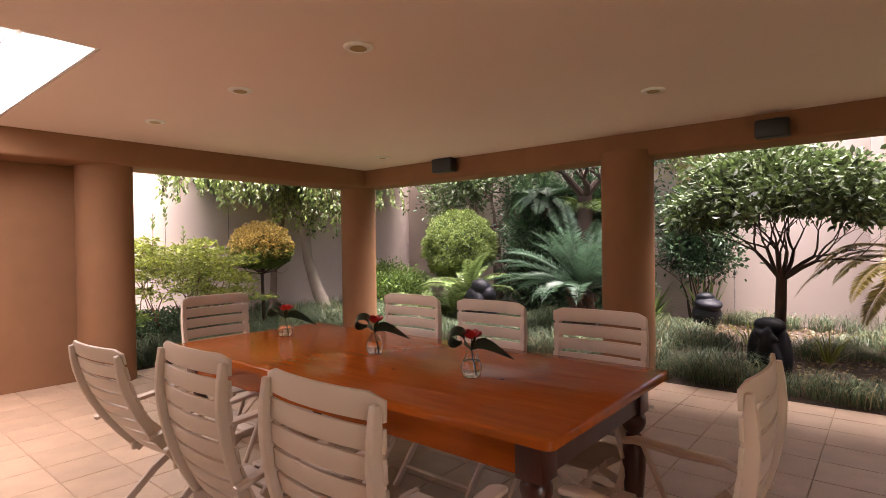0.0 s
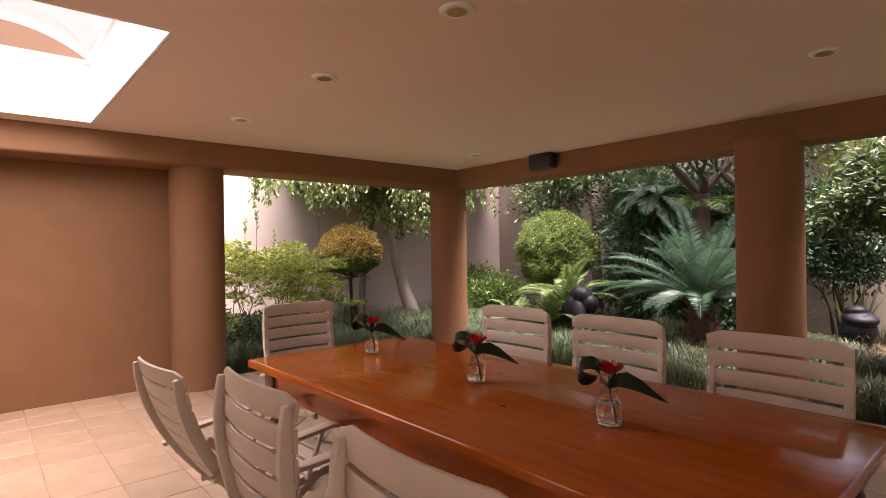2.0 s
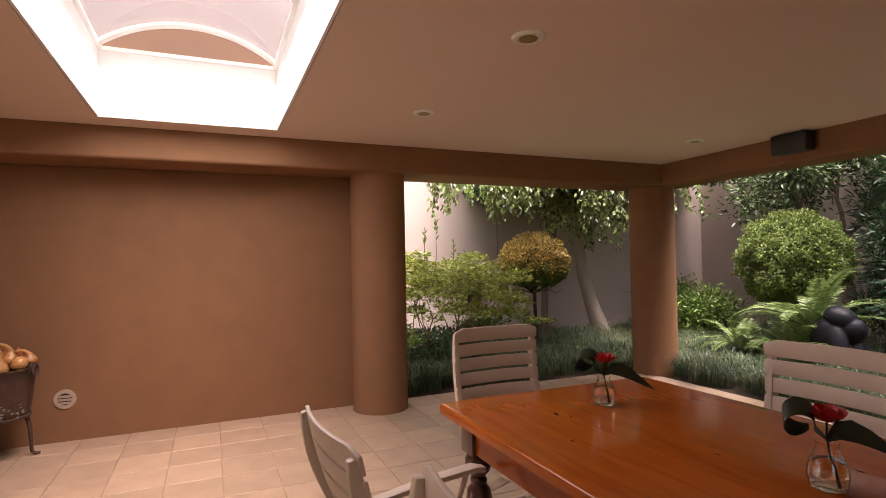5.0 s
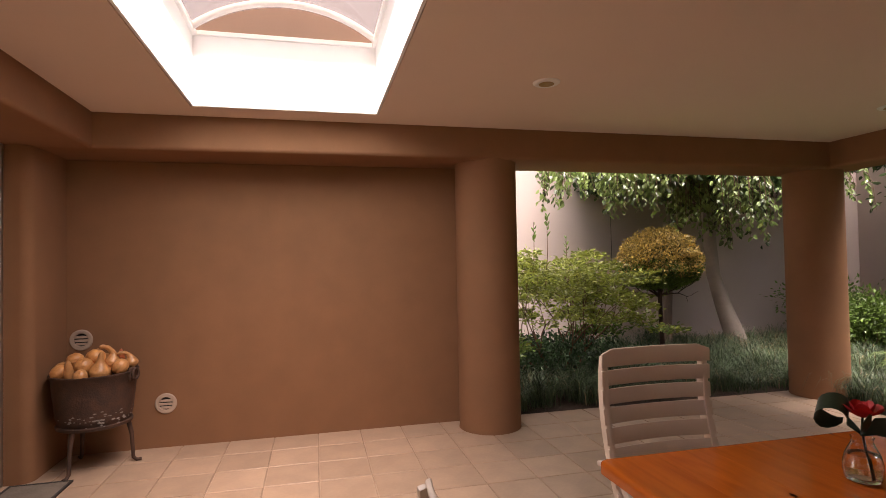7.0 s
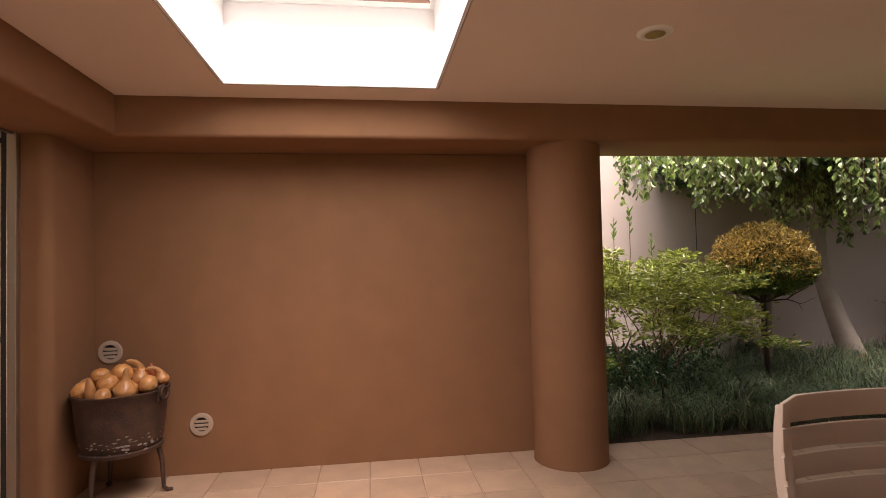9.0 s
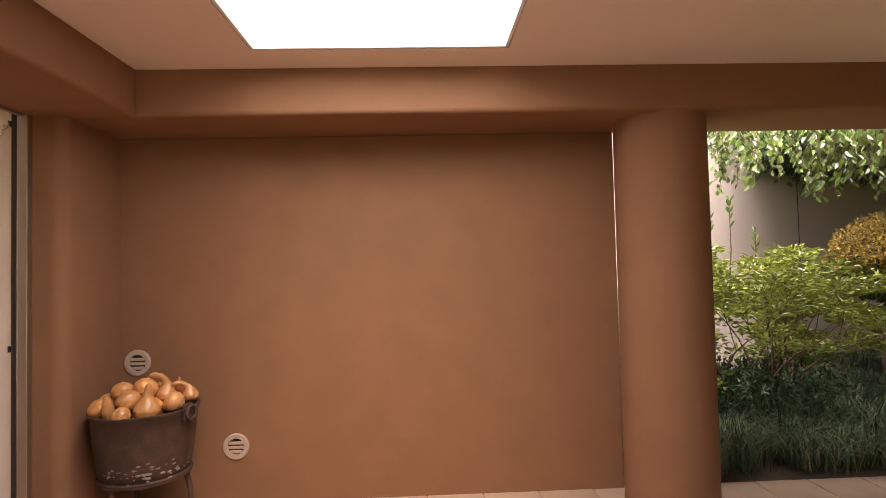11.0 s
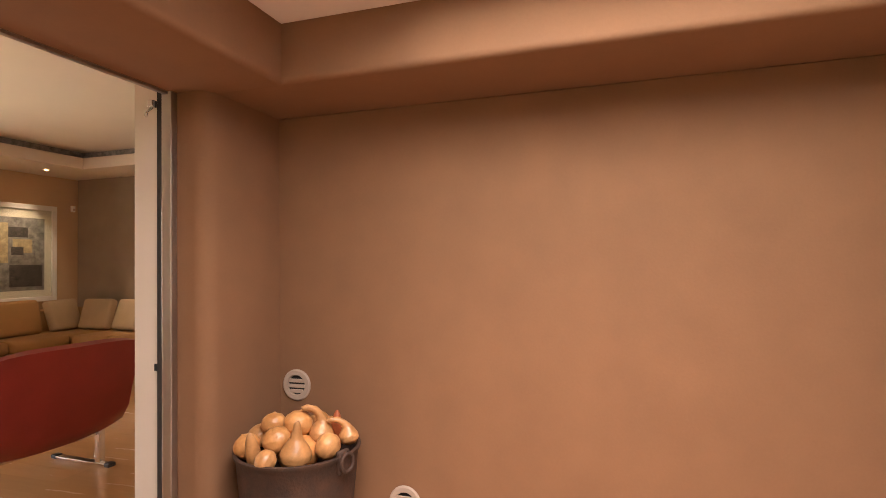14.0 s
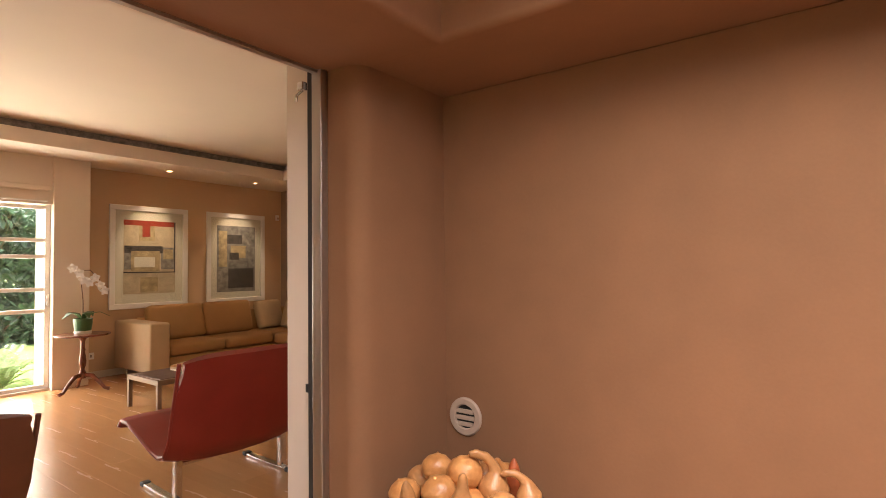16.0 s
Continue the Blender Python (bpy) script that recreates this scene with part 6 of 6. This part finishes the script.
def coffee_table():
    e = empty("coffee_table", pose(-1.95, -4.79, 0))
    L, W, H = 1.12, 0.66, 0.34
    for b in ((0, 0, H - 0.05, L, 0.04, H), (0, W - 0.04, H - 0.05, L, W, H), (0, 0.04, H - 0.05, 0.04, W - 0.04, H), (L - 0.04, 0.04, H - 0.05, L, W - 0.04, H)):
        part("frame_rail", boxed(*b, 0.004), BRONZE_FRAME, e)
    part("top", boxed(0.041, 0.041, H - 0.03, L - 0.041, W - 0.041, H + 0.004, 0.003), WALNUT, e, "dark walnut top")
    for x in (0.0, L - 0.04):
        for y in (0.0, W - 0.04):
            part("leg", boxed(x, y, 0, x + 0.04, y + 0.04, H - 0.051, 0.004), BRONZE_FRAME, e)
    part("glass_shelf", boxed(0.05, 0.05, 0.12, L - 0.05, W - 0.05, 0.13), PANE, e)
    tagged(e, "low walnut coffee table with a brown metal frame", "coffee table")
    rng = np.random.default_rng(8)
    for k in range(3):
        b = part("book", boxed(-0.13, -0.10, 0, 0.13, 0.10, 0.022, 0.003), (PAPER, CUSHION, GOURD_PALE)[k])
        b.matrix_basis = pose(-1.32, -4.50, 0.345 + 0.0225 * k, 0, 0, 15 * k)
        tagged(b, "pale book stacked on the coffee table", "book", "books on the table")
    s = empty("side_table", pose(-2.92, -3.95, 0))
    part("top", boxed(-0.27, -0.27, 0.40, 0.27, 0.27, 0.45, 0.01), WHITE, s)
    part("skirt", boxed(-0.24, -0.24, 0.31, 0.24, 0.24, 0.399, 0.005), ROOM_WHITE, s)
    for x in (-0.22, 0.22):
        for y in (-0.22, 0.22):
            part("leg", tubed([(x, y, 0.31), (x * 1.1, y * 1.1, 0.15), (x * 1.18, y * 1.18, 0.0)], 0.014, 8), CHROME, s, "curved chrome leg", smooth=60)
    tagged(s, "white square side table on curved chrome legs", "side table")
    d = part("dish", lathe([(0.0, 0.0), (0.06, 0.0), (0.10, 0.02), (0.115, 0.04), (0.11, 0.042), (0.09, 0.024), (0.0, 0.012)], 24), GLASS, smooth=60)
    d.location = (-2.92, -3.95, 0.4505)
    tagged(d, "shallow glass dish on the white side table", "dish")


coffee_table()


def pedestal_table():
    e = empty("pedestal_table", pose(-0.85, -6.0, 0))
    part("top", lathe([(0.0, 0.665), (0.26, 0.665), (0.285, 0.672), (0.29, 0.680), (0.283, 0.690), (0.0, 0.690)], 40), MAHOGANY, e, smooth=40)
    part("column", lathe([(0.034, 0.16), (0.042, 0.19), (0.036, 0.23), (0.022, 0.27), (0.034, 0.31), (0.040, 0.36), (0.032, 0.43), (0.022, 0.48), (0.030, 0.50), (0.022, 0.52), (0.024, 0.60), (0.05, 0.655), (0.06, 0.665)], 24), MAHOGANY, e, smooth=40)
    for a in (radians(20), radians(140), radians(260)):
        c, s = math.cos(a), math.sin(a)
        part("leg", tubed([(0.02 * c, 0.02 * s, 0.20), (0.10 * c, 0.10 * s, 0.19), (0.18 * c, 0.18 * s, 0.11), (0.24 * c, 0.24 * s, 0.035), (0.29 * c, 0.29 * s, 0.022)], [0.026, 0.026, 0.022, 0.018, 0.022], 10), MAHOGANY, e, "curved mahogany leg", smooth=60)
    tagged(e, "round mahogany pedestal table on three curved legs", "pedestal table")
    o = empty("orchid", pose(-0.85, -6.0, 0.6905) @ Matrix.Scale(1.15, 4))
    part("dish", lathe([(0.0, 0.0), (0.075, 0.0), (0.08, 0.03), (0.075, 0.032), (0.0, 0.02)], 24), WHITE, o, "white saucer", smooth=50)
    part("pot", lathe([(0.0, 0.033), (0.075, 0.033), (0.085, 0.10), (0.09, 0.16), (0.083, 0.16), (0.078, 0.14), (0.0, 0.13)], 24), POT_GREEN, o, "green glazed pot", smooth=50)
    for a, ln in ((0.3, 0.22), (1.5, 0.18), (2.8, 0.24), (3.9, 0.2), (5.2, 0.2)):
        c, s = math.cos(a), math.sin(a)
        part("leaf", ribbon(bmesh.new(), [(0, 0, 0.14), (0.07 * c, 0.07 * s, 0.21), (0.15 * c, 0.15 * s, 0.22), (ln * c, ln * s, 0.17)], [0.02, 0.06, 0.065, 0.01], 0.004, (-s, c, 0)), LEAF_ORCHID, o, "dark strap leaf")
    stem = [(0, 0, 0.14), (0.01, 0.02, 0.35), (0.03, 0.02, 0.55), (0.0, 0.0, 0.66), (-0.07, -0.02, 0.66), (-0.16, -0.03, 0.56), (-0.22, -0.04, 0.45)]
    part("stem", tubed(stem, 0.005, 6), TWIG, o)
    rng = np.random.default_rng(2)
    for k, (x, y, z) in enumerate(((0.10, 0.0, 0.68), (0.05, 0.03, 0.63), (0.02, 0.05, 0.56), (-0.04, 0.03, 0.53), (-0.10, 0.02, 0.58), (-0.15, 0.02, 0.50), (-0.20, 0.0, 0.44))):
        bm = bmesh.new()
        for j in range(5):
            a = 6.283 * j / 5 + rng.random() * 0.3
            ribbon(bm, [(0, 0.002 * j, 0), (0.025 * math.cos(a), 0.012, 0.025 * math.sin(a)), (0.05 * math.cos(a), 0.004, 0.05 * math.sin(a))], [0.012, 0.045, 0.012], 0.002, (-math.sin(a), 0, math.cos(a)))
        f = part("flower", bm, PETAL_WHITE, o, "white orchid flower")
        f.location = (x, y, z)
    tagged(o, "white flowering orchid in a green pot on the table", "orchid")


pedestal_table()

e = empty("wall_socket", pose(-1.20, RY0, 0.30))
part("plate", boxed(-0.075, 0.001, -0.045, 0.075, 0.010, 0.045, 0.003), WHITE, e)
for x in (-0.035, 0.035):
    part("rocker", boxed(x - 0.014, 0.0105, -0.018, x + 0.014, 0.014, 0.018, 0.002), INK_GREY, e)
tagged(e, "white double wall socket above the skirting", "socket")
e = empty("alarm_sensor", pose(RX0 + 0.10, RY0, 2.36))
part("housing", boxed(-0.03, 0.001, -0.05, 0.03, 0.045, 0.05, 0.012, 3), WHITE, e, smooth=40)
part("lens", boxed(-0.02, 0.0455, -0.03, 0.02, 0.052, 0.005, 0.003), CHAIR, e)
tagged(e, "small white alarm sensor high in the corner", "sensor")


def ceiling_spot(x, y, tx, ty, tz, power, cone=62):
    e = empty("ceiling_spotlight", pose(x, y, BULK))
    part("trim_ring", lathe([(0.030, -0.002), (0.034, -0.008), (0.046, -0.006), (0.048, 0.0)], 24), WHITE, e, smooth=50)
    part("lamp", lathe([(0.0, -0.0025), (0.029, -0.0025)], 20), LAMP_WARM, e, "glowing halogen lamp")
    tagged(e, "small recessed spotlight glowing in the ceiling border", "spotlight", "room spotlights")
    l = new("spot_lamp", bpy.data.lights.new("spot_lamp", "SPOT"))
    l.data.energy, l.data.color, l.data.spot_size, l.data.spot_blend, l.data.shadow_soft_size = power, (1.0, 0.78, 0.52), radians(cone), 1.0, 0.03
    l.matrix_world = look((x, y, BULK - 0.02), (tx, ty, tz))


ceiling_spot(-2.0, -6.25, -2.0, -6.8, 1.5, 10)
ceiling_spot(-3.38, -6.25, -3.38, -6.8, 1.5, 10)
ceiling_spot(-4.05, -4.95, -4.3, -4.95, 1.6, 30, 55)

# daylight of the sky in the window's opening
lamp = new("window_daylight", bpy.data.lights.new("window_daylight", "AREA"))
lamp.data.shape, lamp.data.size, lamp.data.size_y, lamp.data.energy, lamp.data.color = "RECTANGLE", 2.2, 2.1, 30, (1.0, 0.90, 0.78)
lamp.matrix_world = look((0.55, -6.64, 1.2), (0.55, 0, 0.9))

# the lawn side of the house
for x, y, seed, w in ((-1.6, -13.0, 81, 1.6), (0.6, -14.0, 82, 1.9), (-3.6, -14.5, 83, 1.8), (2.8, -13.5, 84, 1.7)):
    leafy_mass("tree_shrub", x, y, 5200, (w, 0.9, 0.2, 3.6), 0.22, LEAF_BLUE, seed, "dense green shrubs at the far side of the lawn", z=-0.14)
rosette("fern", -0.55, -7.8, -0.17, dict(count=18, length=0.75, lift=(0.5, 1.3), pairs=26, leaflet=0.13, width=0.2, vee=0.1, rise=0.4), "light green fern outside the window", "fern", None, 85, LEAF_FERN)


# ---- floor pieces ----
def tile_mesh(name, w, d, h, bevel):
    bm = boxed(-w / 2, -d / 2, -h, w / 2, d / 2, 0)
    top = [g for g in bm.edges if all(v.co.z > -1e-5 for v in g.verts)]
    bmesh.ops.bevel(bm, geom=top, offset=bevel, segments=1, affect="EDGES")
    me = bpy.data.meshes.new(name)
    bm.to_mesh(me)
    bm.free()
    return me


floor = bpy.data.objects["floor"]
PITCH = 0.3295
tile = tile_mesh("tile", PITCH - 0.007, PITCH - 0.007, 0.009, 0.0025)
tile.materials.append(TILE)
rest = bmesh.new()
rnd = random.Random(9)
nx, ny = int(8.6 / PITCH), int(6.6 / PITCH)
count = 0
for i in range(nx):
    for j in range(-1, ny):
        x, y = -0.025 + (i + 0.5) * PITCH, 0.113 + (j + 0.5) * PITCH
        w = PITCH
        if y - w / 2 > 6.28 or y < -0.1:
            continue
        z = rnd.uniform(-0.0006, 0.0006)
        near = x < 5.3 and y < 5.6
        if near and count < 300:
            ob = new("tile", tile)
            ob.parent = floor
            ob.location = (x, y, z)
            ob.rotation_euler = (0, 0, rnd.choice((0, math.pi / 2, math.pi, -math.pi / 2)))
            count += 1
        else:
            box(rest, x - w / 2 + 0.0035, y - w / 2 + 0.0035, -0.009, x + w / 2 - 0.0035, min(y + w / 2 - 0.0035, 6.33), z)
ob = part("tile_field", rest, TILE, floor)
tagged(ob, kind="stuff")

room_floor = part("floor_room", boxed(RX0, RY0, -0.12, RX1, -0.355, -0.004), WALNUT)
structure(room_floor, "warm oak floorboards with a satin finish", "floor")
x = RX0
rnd = random.Random(19)
boards = {}
for ln in (1.6, 2.2, 2.7):
    boards[ln] = tile_mesh("floorboard", 0.1796, ln - 0.0006, 0.011, 0.00012)
    boards[ln].materials.append(OAK)
while x < RX1 - 0.18:
    y = -0.36
    order = [1.6, 2.2, 2.7]
    rnd.shuffle(order)
    for ln in order:
        ob = new("floorboard", boards[ln])
        ob.parent = room_floor
        ob.location = (x + 0.09, y - ln / 2, rnd.uniform(-0.0005, 0.0005))
        y -= ln
    x += 0.18
